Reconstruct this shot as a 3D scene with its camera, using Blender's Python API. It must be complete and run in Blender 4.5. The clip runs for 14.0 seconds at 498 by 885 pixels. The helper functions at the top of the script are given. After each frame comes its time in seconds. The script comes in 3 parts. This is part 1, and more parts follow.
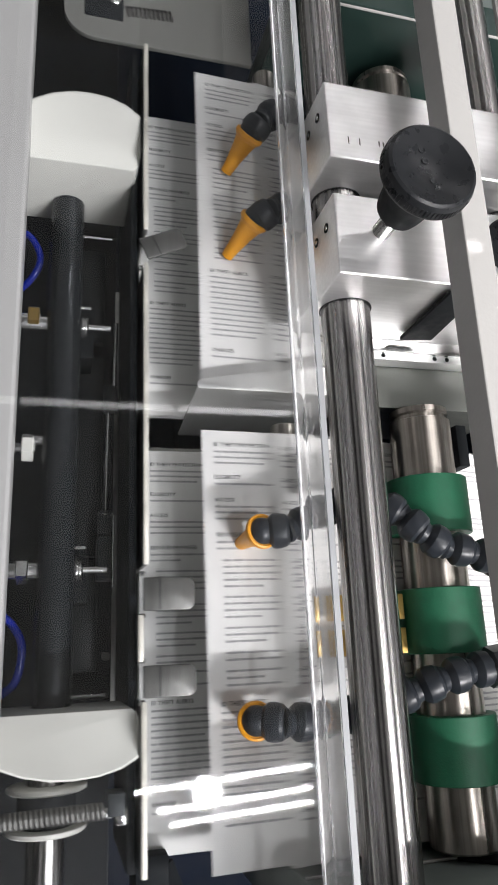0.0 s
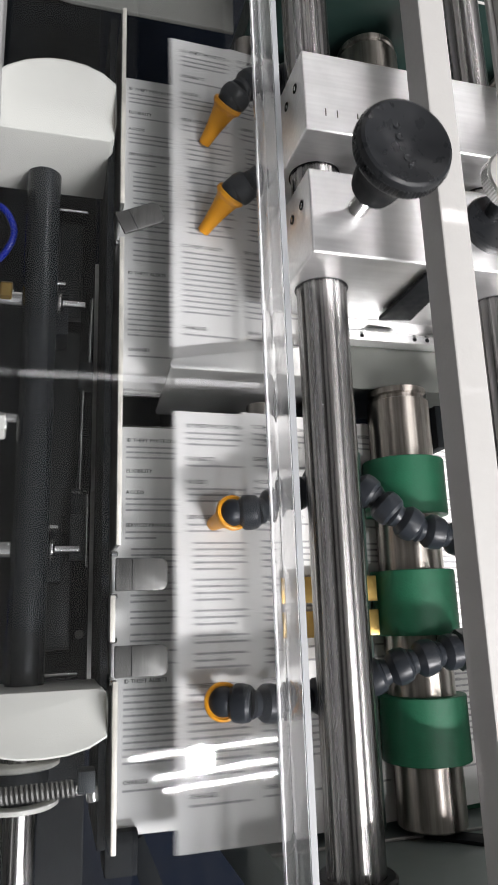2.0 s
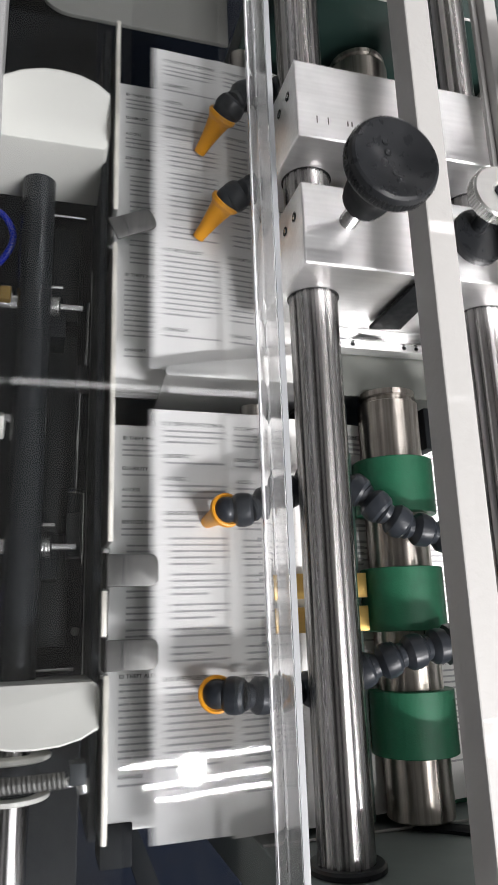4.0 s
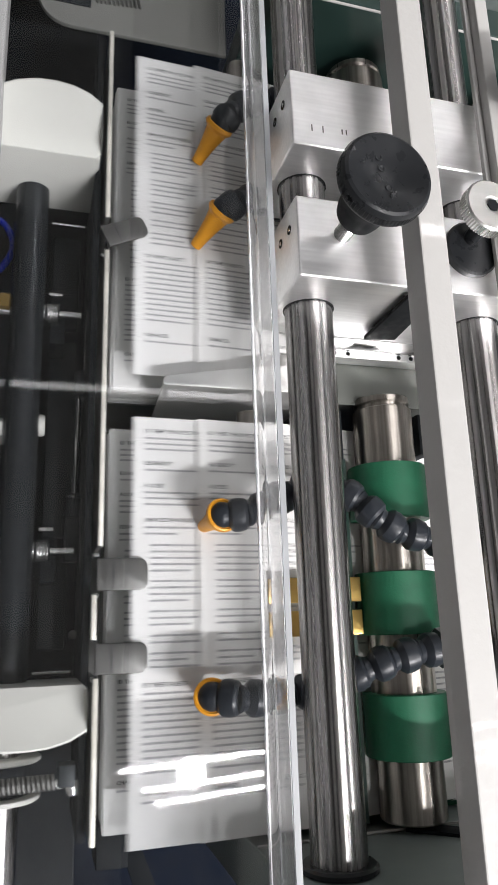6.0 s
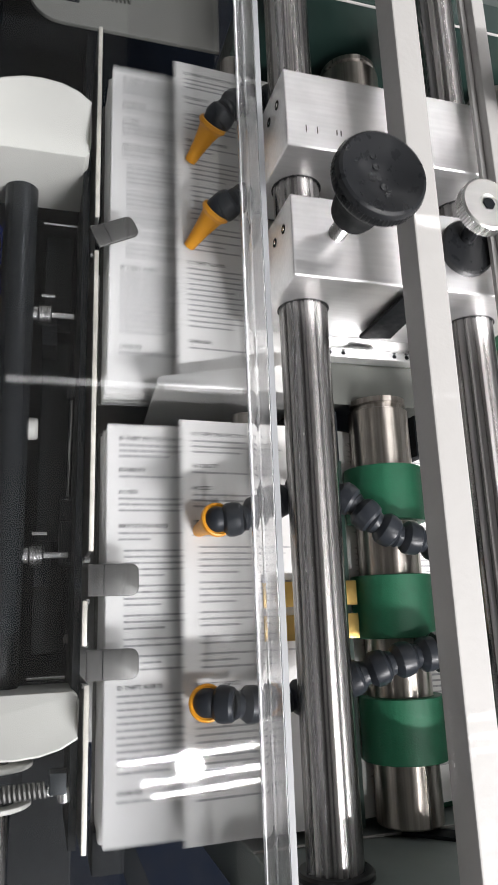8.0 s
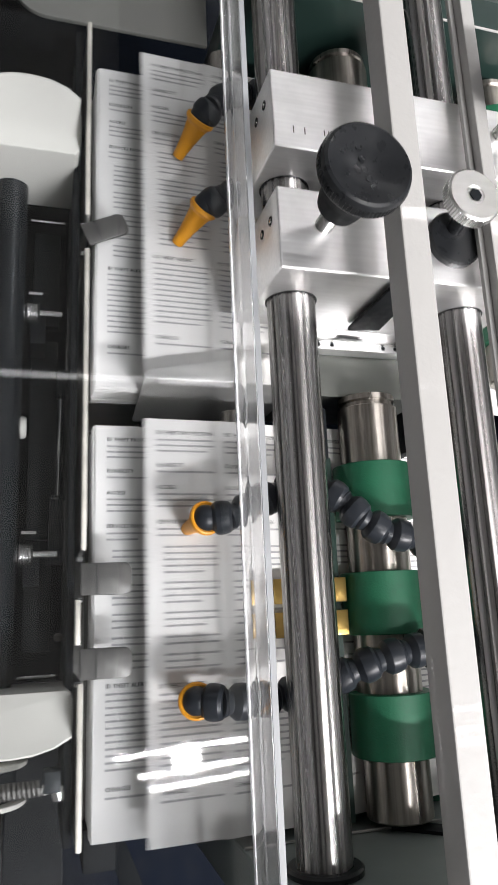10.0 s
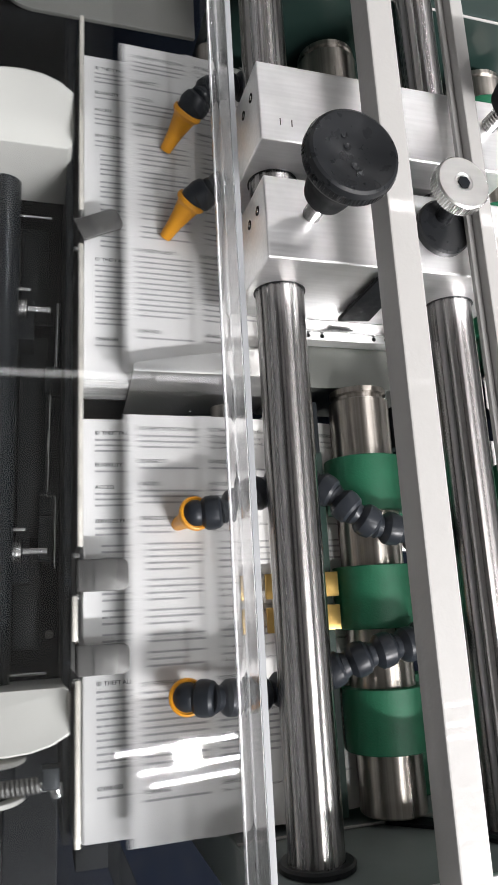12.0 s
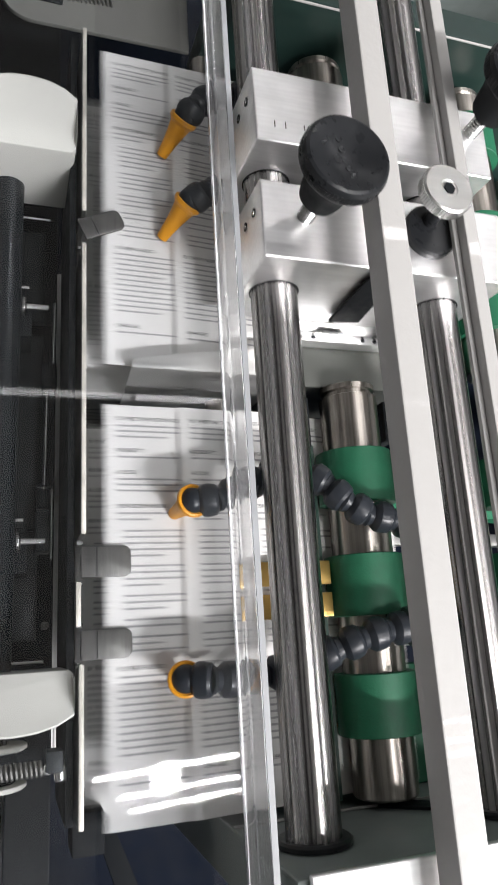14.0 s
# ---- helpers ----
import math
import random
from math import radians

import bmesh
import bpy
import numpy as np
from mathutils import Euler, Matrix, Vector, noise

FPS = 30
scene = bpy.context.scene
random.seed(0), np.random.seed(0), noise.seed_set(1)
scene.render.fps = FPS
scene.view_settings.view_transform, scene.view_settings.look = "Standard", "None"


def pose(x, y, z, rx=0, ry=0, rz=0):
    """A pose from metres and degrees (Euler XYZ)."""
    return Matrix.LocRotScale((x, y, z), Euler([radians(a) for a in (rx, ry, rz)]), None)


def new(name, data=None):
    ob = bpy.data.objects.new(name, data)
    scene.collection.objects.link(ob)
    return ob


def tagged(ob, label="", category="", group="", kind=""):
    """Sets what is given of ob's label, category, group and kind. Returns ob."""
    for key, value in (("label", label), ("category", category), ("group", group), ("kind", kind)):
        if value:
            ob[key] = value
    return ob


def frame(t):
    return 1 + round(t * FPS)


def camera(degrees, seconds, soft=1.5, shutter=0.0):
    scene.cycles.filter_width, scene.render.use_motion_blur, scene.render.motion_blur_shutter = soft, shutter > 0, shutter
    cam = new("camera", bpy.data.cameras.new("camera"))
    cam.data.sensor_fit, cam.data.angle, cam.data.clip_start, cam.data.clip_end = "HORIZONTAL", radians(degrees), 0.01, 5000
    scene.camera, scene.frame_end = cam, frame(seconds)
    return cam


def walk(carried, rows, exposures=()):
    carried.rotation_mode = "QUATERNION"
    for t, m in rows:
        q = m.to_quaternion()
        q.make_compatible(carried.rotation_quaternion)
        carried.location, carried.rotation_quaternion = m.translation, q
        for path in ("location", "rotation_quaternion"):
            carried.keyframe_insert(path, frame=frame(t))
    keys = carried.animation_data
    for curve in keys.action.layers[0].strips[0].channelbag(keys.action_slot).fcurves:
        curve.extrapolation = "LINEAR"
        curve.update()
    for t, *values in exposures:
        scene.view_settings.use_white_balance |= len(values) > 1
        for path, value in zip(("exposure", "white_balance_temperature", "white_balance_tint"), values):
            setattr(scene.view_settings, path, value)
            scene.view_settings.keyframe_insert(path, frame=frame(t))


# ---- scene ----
cam = camera(39.22, 14.0, shutter=0.6)
PATH = [
    (0, pose(-0.0149, -0.0012, 0.3473, 16.507, -15.332, -2.403)),
    (0.5, pose(-0.0146, 0.0014, 0.3481, 15.598, -15.914, -2.464)),
    (1, pose(-0.0110, 0.0037, 0.3458, 15.277, -15.733, -1.978)),
    (1.5, pose(-0.0056, 0.0066, 0.3436, 14.819, -15.658, -1.868)),
    (2, pose(-0.0005, 0.0034, 0.3480, 14.093, -15.417, -1.917)),
    (2.5, pose(-0.0037, -0.0007, 0.3533, 13.849, -15.940, -1.790)),
    (3, pose(-0.0029, -0.0018, 0.3528, 14.367, -16.088, -1.961)),
    (5.5, pose(-0.0044, -0.0066, 0.3608, 15.084, -16.075, -1.800)),
    (6, pose(-0.0027, -0.0037, 0.3611, 15.124, -16.095, -1.832)),
    (6.5, pose(-0.0038, 0.0001, 0.3589, 15.129, -16.122, -1.926)),
    (7, pose(-0.0038, 0.0018, 0.3584, 14.945, -16.244, -1.784)),
    (7.5, pose(0.0015, 0.0037, 0.3617, 14.679, -15.470, -1.864)),
    (8, pose(-0.0007, 0.0025, 0.3600, 14.583, -16.234, -2.118)),
    (8.5, pose(0.0007, 0.0023, 0.3615, 14.424, -16.302, -2.072)),
    (11, pose(0.0047, 0.0076, 0.3607, 13.945, -16.654, -2.796)),
    (11.5, pose(0.0071, 0.0082, 0.3590, 13.865, -16.468, -2.731)),
    (12, pose(0.0079, 0.0043, 0.3603, 13.971, -16.467, -3.080)),
    (12.5, pose(-0.0000, -0.0000, 0.3599, 14.823, -17.515, -3.064)),
    (13, pose(-0.0004, 0.0021, 0.3596, 14.999, -17.746, -3.062)),
    (13.5, pose(-0.0011, -0.0005, 0.3576, 15.176, -17.967, -3.234)),
    (14, pose(-0.0039, -0.0146, 0.3635, 16.071, -18.265, -3.545)),
]
walk(cam, PATH)

# ---- light ----
world = bpy.data.worlds.new("world")
scene.world = world
world.use_nodes = True
world.node_tree.nodes["Background"].inputs[0].default_value = (0.78, 0.80, 0.82, 1)
world.node_tree.nodes["Background"].inputs[1].default_value = 0.07
scene.view_settings.exposure = 0.0


def tube_or_fill_light(x0, x1, y, z, watts, width=0.03, tone=(1.0, 0.974, 0.984), turn=0.0):
    lamp = bpy.data.lights.new("tube_or_fill", "AREA")
    lamp.shape, lamp.size, lamp.size_y = "RECTANGLE", x1 - x0, width
    lamp.energy, lamp.color = watts, tone
    ob = new("tube_or_fill", lamp)
    ob.matrix_basis = pose((x0 + x1) / 2, y, z, 0, 0, turn)
    return ob


# the fitting right over the machine, seen mirrored in the guard
for tx, ty, tw in ((0.28, -0.430, 8), (0.36, -0.500, 8), (0.40, -0.545, 6)):
    tube_or_fill_light(tx, 2.20, ty, 2.40, tw, 0.012, turn=3.0)
# the long bright row beside the machine, which casts the hose shadows
for i in range(3):
    tube_or_fill_light(0.85 + i * 0.95, 1.75 + i * 0.95, -1.95, 2.40, 158, 0.07)
# further row over the machine's far side, added to brighten the block tops
for i in range(2):
    tube_or_fill_light(1.00 + i * 0.95, 1.90 + i * 0.95, 1.75, 2.40, 5.5, 0.06)
for i in range(5):
    tube_or_fill_light(-0.75 + i * 0.60, -0.17 + i * 0.60, 0.905, 2.40, (0.10, 0.20, 0.34, 0.42, 0.42)[i], 0.026)
# unseen fill rows, added to raise the ambient light in the hall
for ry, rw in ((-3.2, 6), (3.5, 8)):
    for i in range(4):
        tube_or_fill_light(-2.9 + i * 1.55, -1.7 + i * 1.55, ry, 2.42, rw, 0.06)
spot = bpy.data.lights.new("ceiling_spot", "AREA")
spot.shape, spot.size, spot.energy = "DISK", 0.095, 8
new("ceiling_spot", spot).matrix_basis = pose(0.53, -0.500, 2.39)


# ---- materials ----
def material(name, color, rough=0.5, metal=0.0, grain=0.0, scale=60.0, stretch=(1, 1, 1), bump=0.0, stain=0.0, coat=0.0):
    m = bpy.data.materials.new(name)
    m.use_nodes = True
    nt = m.node_tree
    b = nt.nodes["Principled BSDF"]
    b.inputs["Base Color"].default_value = (*color, 1)
    b.inputs["Roughness"].default_value = rough
    b.inputs["Metallic"].default_value = metal
    b.inputs["Coat Weight"].default_value = coat
    if grain or bump or stain:
        co = nt.nodes.new("ShaderNodeTexCoord")
        mp = nt.nodes.new("ShaderNodeMapping")
        mp.inputs["Scale"].default_value = stretch
        nt.links.new(co.outputs["Object"], mp.inputs["Vector"])
        n1 = nt.nodes.new("ShaderNodeTexNoise")
        n1.inputs["Scale"].default_value, n1.inputs["Detail"].default_value = scale, 5
        nt.links.new(mp.outputs["Vector"], n1.inputs["Vector"])
        n2 = nt.nodes.new("ShaderNodeTexNoise")
        n2.inputs["Scale"].default_value, n2.inputs["Detail"].default_value = scale * 0.12, 3
        nt.links.new(co.outputs["Object"], n2.inputs["Vector"])
        r1 = nt.nodes.new("ShaderNodeMapRange")
        r1.inputs["From Min"].default_value, r1.inputs["From Max"].default_value = 0.3, 0.7
        r1.inputs["To Min"].default_value, r1.inputs["To Max"].default_value = 1 - grain, 1 + grain
        nt.links.new(n1.outputs["Fac"], r1.inputs["Value"])
        r2 = nt.nodes.new("ShaderNodeMapRange")
        r2.inputs["From Min"].default_value, r2.inputs["From Max"].default_value = 0.3, 0.7
        r2.inputs["To Min"].default_value, r2.inputs["To Max"].default_value = 1 - stain, 1 + stain * 0.4
        nt.links.new(n2.outputs["Fac"], r2.inputs["Value"])
        mul = nt.nodes.new("ShaderNodeMath")
        mul.operation = "MULTIPLY"
        nt.links.new(r1.outputs["Result"], mul.inputs[0])
        nt.links.new(r2.outputs["Result"], mul.inputs[1])
        mix = nt.nodes.new("ShaderNodeVectorMath")
        mix.operation = "SCALE"
        mix.inputs[0].default_value = color
        nt.links.new(mul.outputs["Value"], mix.inputs["Scale"])
        nt.links.new(mix.outputs["Vector"], b.inputs["Base Color"])
        rr = nt.nodes.new("ShaderNodeMapRange")
        rr.inputs["From Min"].default_value, rr.inputs["From Max"].default_value = 0.25, 0.75
        rr.inputs["To Min"].default_value, rr.inputs["To Max"].default_value = max(0.03, rough * 0.8), min(1, rough * 1.2)
        nt.links.new(n1.outputs["Fac"], rr.inputs["Value"])
        nt.links.new(rr.outputs["Result"], b.inputs["Roughness"])
        if bump:
            bp = nt.nodes.new("ShaderNodeBump")
            bp.inputs["Strength"].default_value, bp.inputs["Distance"].default_value = bump, 0.0006
            nt.links.new(n1.outputs["Fac"], bp.inputs["Height"])
            nt.links.new(bp.outputs["Normal"], b.inputs["Normal"])
    return m


# shaft streaks: grinding grain plus reflected light and dark bands, put into the colour
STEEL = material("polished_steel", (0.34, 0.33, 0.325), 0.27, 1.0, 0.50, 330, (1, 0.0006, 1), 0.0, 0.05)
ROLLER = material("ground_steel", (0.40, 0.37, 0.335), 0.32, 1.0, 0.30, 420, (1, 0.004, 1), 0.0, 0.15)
ALU = material("milled_aluminium", (0.92, 0.92, 0.92), 0.40, 0.95, 0.045, 500, (0.06, 1, 1), 0.03, 0.08)
SHEET_STEEL = material("stainless_sheet", (0.60, 0.60, 0.58), 0.34, 1.0, 0.06, 300, (0.05, 1, 1), 0.05, 0.15)
PADDLE = material("matt_stainless", (0.74, 0.74, 0.72), 0.56, 0.9, 0.05, 300, (0.05, 1, 1), 0.03, 0.1)
CLIP = material("spring_steel", (0.18, 0.177, 0.168), 0.45, 0.8, 0.14, 700, (1, 0.05, 1), 0.06, 0.2)
PALE_EDGE = material("pale_edge_metal", (0.74, 0.71, 0.63), 0.5, 0.35, 0.12, 500, (1, 0.2, 1), 0.2, 0.2)
BRIGHT = material("zinc_plated", (0.78, 0.78, 0.77), 0.22, 1.0, 0.06, 300, (1, 1, 1), 0.05, 0.1)
PAINT = material("light_grey_paint", (0.37, 0.363, 0.35), 0.55, 0.0, 0.01, 270, (1, 1, 1), 0.35, 0.01, 0.3)
CASTGREEN = material("grey_green_paint", (0.19, 0.22, 0.21), 0.45, 0.0, 0.06, 80, (1, 1, 1), 0.1, 0.15)
BELT = material("green_belt", (0.009, 0.115, 0.055), 0.55, 0.0, 0.06, 900, (1, 1, 1), 0.15, 0.12)
RUBBER = material("black_rubber_plastic", (0.012, 0.013, 0.0145), 0.30, 0.0, 0.08, 200, (1, 1, 1), 0.08, 0.1)
HOSE = material("black_acetal", (0.020, 0.0235, 0.029), 0.34, 0.0, 0.08, 220, (1, 1, 1), 0.05, 0.2)
ORANGE = material("orange_acetal", (0.80, 0.34, 0.014), 0.42, 0.0, 0.05, 120, (1, 1, 1), 0.04, 0.08)
BLACKROD = material("black_oxide_rod", (0.022, 0.025, 0.028), 0.20, 0.4, 0.1, 30, (1, 0.3, 1), 0.0, 0.2)
DARK = material("blackened_steel", (0.010, 0.012, 0.014), 0.7, 0.0, 0.1, 120, (1, 1, 1), 0.06, 0.25)
DARKGREY = material("dark_grey_plate", (0.030, 0.035, 0.038), 0.5, 0.2, 0.08, 90, (1, 1, 1), 0.06, 0.2)
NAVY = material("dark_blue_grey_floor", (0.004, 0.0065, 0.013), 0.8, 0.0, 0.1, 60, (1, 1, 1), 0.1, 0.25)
NYLON = material("white_nylon", (0.58, 0.575, 0.53), 0.42, 0.0, 0.02, 40, (1, 1, 1), 0.0, 0.06)
BRASS = material("brass", (0.68, 0.46, 0.15), 0.32, 1.0, 0.06, 300, (0.1, 1, 1), 0.05, 0.12)
BLUE = material("blue_air_tube", (0.006, 0.02, 0.30), 0.22, 0.0, 0.05, 60, (1, 1, 1), 0.0, 0.1)
PAPER = material("white_paper", (0.74, 0.735, 0.715), 0.75, 0.0, 0.02, 300, (1, 1, 1), 0.06, 0.05)
INK = material("black_ink", (0.055, 0.055, 0.06), 0.7, 0.0, 0.15, 500, (1, 1, 1), 0, 0)
GREYINK = material("grey_ink", (0.35, 0.35, 0.355), 0.7, 0.0, 0.25, 700, (0.5, 1, 1), 0, 0.1)
HALLGREY = material("hall_wall_grey", (0.26, 0.265, 0.27), 0.8, 0.0, 0.04, 3, (1, 1, 1), 0, 0.08)
WALLPAINT = material("hall_ceiling_paint", (0.72, 0.72, 0.70), 0.8, 0.0, 0.04, 3, (1, 1, 1), 0, 0.08)
# ground round the bar: reflections run out along the axis
for _m in (STEEL, ROLLER):
    _nt = _m.node_tree
    _tan = _nt.nodes.new("ShaderNodeTangent")
    _tan.direction_type, _tan.axis = "RADIAL", "Y"
    _b = _nt.nodes["Principled BSDF"]
    _b.inputs["Anisotropic"].default_value, _b.inputs["Anisotropic Rotation"].default_value = 0.92, 0.25
    _nt.links.new(_tan.outputs["Tangent"], _b.inputs["Tangent"])
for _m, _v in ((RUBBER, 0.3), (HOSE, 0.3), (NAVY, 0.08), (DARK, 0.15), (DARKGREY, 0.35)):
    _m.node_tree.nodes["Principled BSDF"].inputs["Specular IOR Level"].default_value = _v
MATTBLACK = material("matt_black_plastic", (0.010, 0.011, 0.012), 0.6, 0.0, 0.08, 200, (1, 1, 1), 0.08, 0.1)
MATTBLACK.node_tree.nodes["Principled BSDF"].inputs["Specular IOR Level"].default_value = 0.08
DULL_PLATE = material("dull_grey_steel", (0.105, 0.11, 0.10), 0.5, 0.5, 0.05, 120, (0.3, 1, 1), 0.04, 0.15)
COVERGREEN = material("dark_green_cover_paint", (0.010, 0.028, 0.021), 0.5, 0.0, 0.08, 90, (1, 1, 1), 0.06, 0.2)
BARSTEEL = material("dark_bar_steel", (0.055, 0.056, 0.06), 0.6, 0.0, 0.05, 8, (1, 1, 1), 0, 0.1)
# darker copy of the stainless for the separators, shade put into its colour
SHADED_STEEL = material("shaded_stainless", (0.20, 0.20, 0.185), 0.46, 0.9, 0.10, 800, (0.02, 1, 1), 0.0, 0.15)
CONCRETE = material("concrete_floor", (0.24, 0.235, 0.225), 0.7, 0.0, 0.1, 6, (1, 1, 1), 0.1, 0.2)

ACRYLIC = bpy.data.materials.new("clear_acrylic")
ACRYLIC.use_nodes = True
_nt = ACRYLIC.node_tree
_nt.nodes.remove(_nt.nodes["Principled BSDF"])
_clear, _gloss, _mix, _fres = (_nt.nodes.new("ShaderNode" + k) for k in ("BsdfTransparent", "BsdfGlossy", "MixShader", "LayerWeight"))
_clear.inputs["Color"].default_value = (0.925, 0.932, 0.94, 1)
_gloss.inputs["Roughness"].default_value = 0.028
_pow, _mad = _nt.nodes.new("ShaderNodeMath"), _nt.nodes.new("ShaderNodeMath")
_pow.operation, _mad.operation = "POWER", "MULTIPLY_ADD"
_pow.inputs[1].default_value, _mad.inputs[1].default_value, _mad.inputs[2].default_value = 5.0, 0.9, 0.04
_nt.links.new(_fres.outputs["Facing"], _pow.inputs[0])
_nt.links.new(_pow.outputs[0], _mad.inputs[0])
for _a, _c in ((_mad.outputs[0], _mix.inputs[0]), (_clear.outputs[0], _mix.inputs[1]), (_gloss.outputs[0], _mix.inputs[2]), (_mix.outputs[0], _nt.nodes["Material Output"].inputs[0])):
    _nt.links.new(_a, _c)

EDGE = bpy.data.materials.new("clear_acrylic_edge")
EDGE.use_nodes = True
_b = EDGE.node_tree.nodes["Principled BSDF"]
_b.inputs["Base Color"].default_value = (0.96, 0.965, 0.97, 1)
_b.inputs["Roughness"].default_value = 0.04
_b.inputs["IOR"].default_value = 1.47
_b.inputs["Transmission Weight"].default_value = 0.92
_nt = EDGE.node_tree
_co, _mp, _ns, _rg = (_nt.nodes.new("ShaderNode" + k) for k in ("TexCoord", "Mapping", "TexNoise", "MapRange"))
_mp.inputs["Scale"].default_value = (1, 0.004, 1)
_ns.inputs["Scale"].default_value = 260
_rg.inputs["From Min"].default_value, _rg.inputs["From Max"].default_value = 0.35, 0.65
_rg.inputs["To Min"].default_value, _rg.inputs["To Max"].default_value = 0.02, 0.12
for _a, _c in ((_co.outputs["Object"], _mp.inputs["Vector"]), (_mp.outputs["Vector"], _ns.inputs["Vector"]), (_ns.outputs["Fac"], _rg.inputs["Value"]), (_rg.outputs["Result"], _b.inputs["Roughness"])):
    _nt.links.new(_a, _c)
SAWN = material("sawn_acrylic", (0.27, 0.28, 0.29), 0.4, 0.0, 0.1, 300, (1, 0.05, 1), 0.1, 0.15)
BEND_GLINT = material("bend_glint", (0.60, 0.61, 0.62), 0.35, 0.0, 0.1, 300, (1, 0.05, 1), 0.1, 0.15)


# ---- building helpers ----
def world_origin(ob):
    p = Vector((0, 0, 0))
    while ob is not None:
        p += ob.matrix_basis.translation
        ob = ob.parent
    return p


def finish(bm, name, mat, smooth=True, sharp=0.42):
    bmesh.ops.recalc_face_normals(bm, faces=bm.faces)
    if smooth:
        for f in bm.faces:
            f.smooth = f.calc_area() < 0.004
        for e in bm.edges:
            if len(e.link_faces) == 2 and e.calc_face_angle(0) > sharp:
                e.smooth = False
    me = bpy.data.meshes.new(name)
    bm.to_mesh(me)
    bm.free()
    for m in (mat if isinstance(mat, (list, tuple)) else [mat]):
        me.materials.append(m)
    return me


def thing(name, at, label, category, group="", kind=""):
    ob = new(name)
    ob.empty_display_size = 0.01
    ob.matrix_basis = Matrix.Translation(at)
    return tagged(ob, label, category, group, kind)


def part(name, bm, mat, parent, label="", sharp=0.42):
    o = world_origin(parent)
    bmesh.ops.translate(bm, verts=bm.verts, vec=-o)
    ob = new(name, finish(bm, name, mat, True, sharp))
    ob.parent = parent
    if label:
        ob["label"] = label
    return ob


def solid(name, bm, mat, label, category, group="", kind="", sharp=0.42):
    ob = new(name, finish(bm, name, mat, True, sharp))
    return tagged(ob, label, category, group, kind)


def box(x0, x1, y0, y1, z0, z1, bevel=0.0006, seg=2, bm=None):
    b = bmesh.new()
    bmesh.ops.create_cube(b, size=1)
    bmesh.ops.scale(b, verts=b.verts, vec=(x1 - x0, y1 - y0, z1 - z0))
    bmesh.ops.translate(b, verts=b.verts, vec=((x0 + x1) / 2, (y0 + y1) / 2, (z0 + z1) / 2))
    if bevel:
        bmesh.ops.bevel(b, geom=b.edges[:], offset=bevel, segments=seg, affect="EDGES", profile=0.5)
    return join(bm, b)


def join(bm, b):
    if bm is None:
        return b
    me = bpy.data.meshes.new("tmp")
    b.to_mesh(me)
    b.free()
    bm.from_mesh(me)
    bpy.data.meshes.remove(me)
    return bm


def lathe(origin, axis, profile, seg=28, bm=None):
    """A turned solid: profile is rows of (height along the axis, radius)."""
    q = Vector(axis).normalized().to_track_quat("Z", "Y").to_matrix()
    b = bm or bmesh.new()
    o = Vector(origin)
    rings = []
    for h, r in profile:
        if r < 1e-6:
            rings.append([b.verts.new(o + q @ Vector((0, 0, h)))])
        else:
            rings.append([b.verts.new(o + q @ Vector((r * math.cos(2 * math.pi * i / seg), r * math.sin(2 * math.pi * i / seg), h))) for i in range(seg)])
    for a, c in zip(rings, rings[1:]):
        for i in range(seg):
            j = (i + 1) % seg
            if len(a) == 1 and len(c) > 1:
                b.faces.new((a[0], c[i], c[j]))
            elif len(c) == 1 and len(a) > 1:
                b.faces.new((a[i], a[j], c[0]))
            elif len(a) > 1:
                b.faces.new((a[i], a[j], c[j], c[i]))
    for ring in (rings[0], rings[-1]):
        if len(ring) > 2:
            b.faces.new(ring)
    return b


def rod(p0, p1, r, seg=24, bevel=0.0005, bm=None):
    p0, p1 = Vector(p0), Vector(p1)
    n = (p1 - p0).length
    bv = min(bevel, r * 0.3, n * 0.3)
    return lathe(p0, p1 - p0, [(0, r - bv), (bv, r), (n - bv, r), (n, r - bv)], seg, bm)


def sweep(points, r, seg=10, bm=None):
    b = bm or bmesh.new()
    pts = [Vector(p) for p in points]
    up = Vector((0.13, 0.21, 0.97))
    rings = []
    for i, p in enumerate(pts):
        d = (pts[min(i + 1, len(pts) - 1)] - pts[max(i - 1, 0)]).normalized()
        u = d.cross(up).normalized()
        v = d.cross(u)
        rings.append([b.verts.new(p + r * (u * math.cos(2 * math.pi * k / seg) + v * math.sin(2 * math.pi * k / seg))) for k in range(seg)])
    for a, c in zip(rings, rings[1:]):
        for i in range(seg):
            b.faces.new((a[i], a[(i + 1) % seg], c[(i + 1) % seg], c[i]))
    b.faces.new(rings[0])
    b.faces.new(rings[-1])
    return b


def coil(p0, p1, r, wire, turns, per=14):
    p0, p1 = Vector(p0), Vector(p1)
    d = (p1 - p0).normalized()
    u = d.cross(Vector((0, 0, 1))).normalized()
    v = d.cross(u)
    n = int(turns * per)
    return sweep([p0.lerp(p1, i / n) + r * (u * math.cos(2 * math.pi * i / per) + v * math.sin(2 * math.pi * i / per)) for i in range(n + 1)], wire, 6)


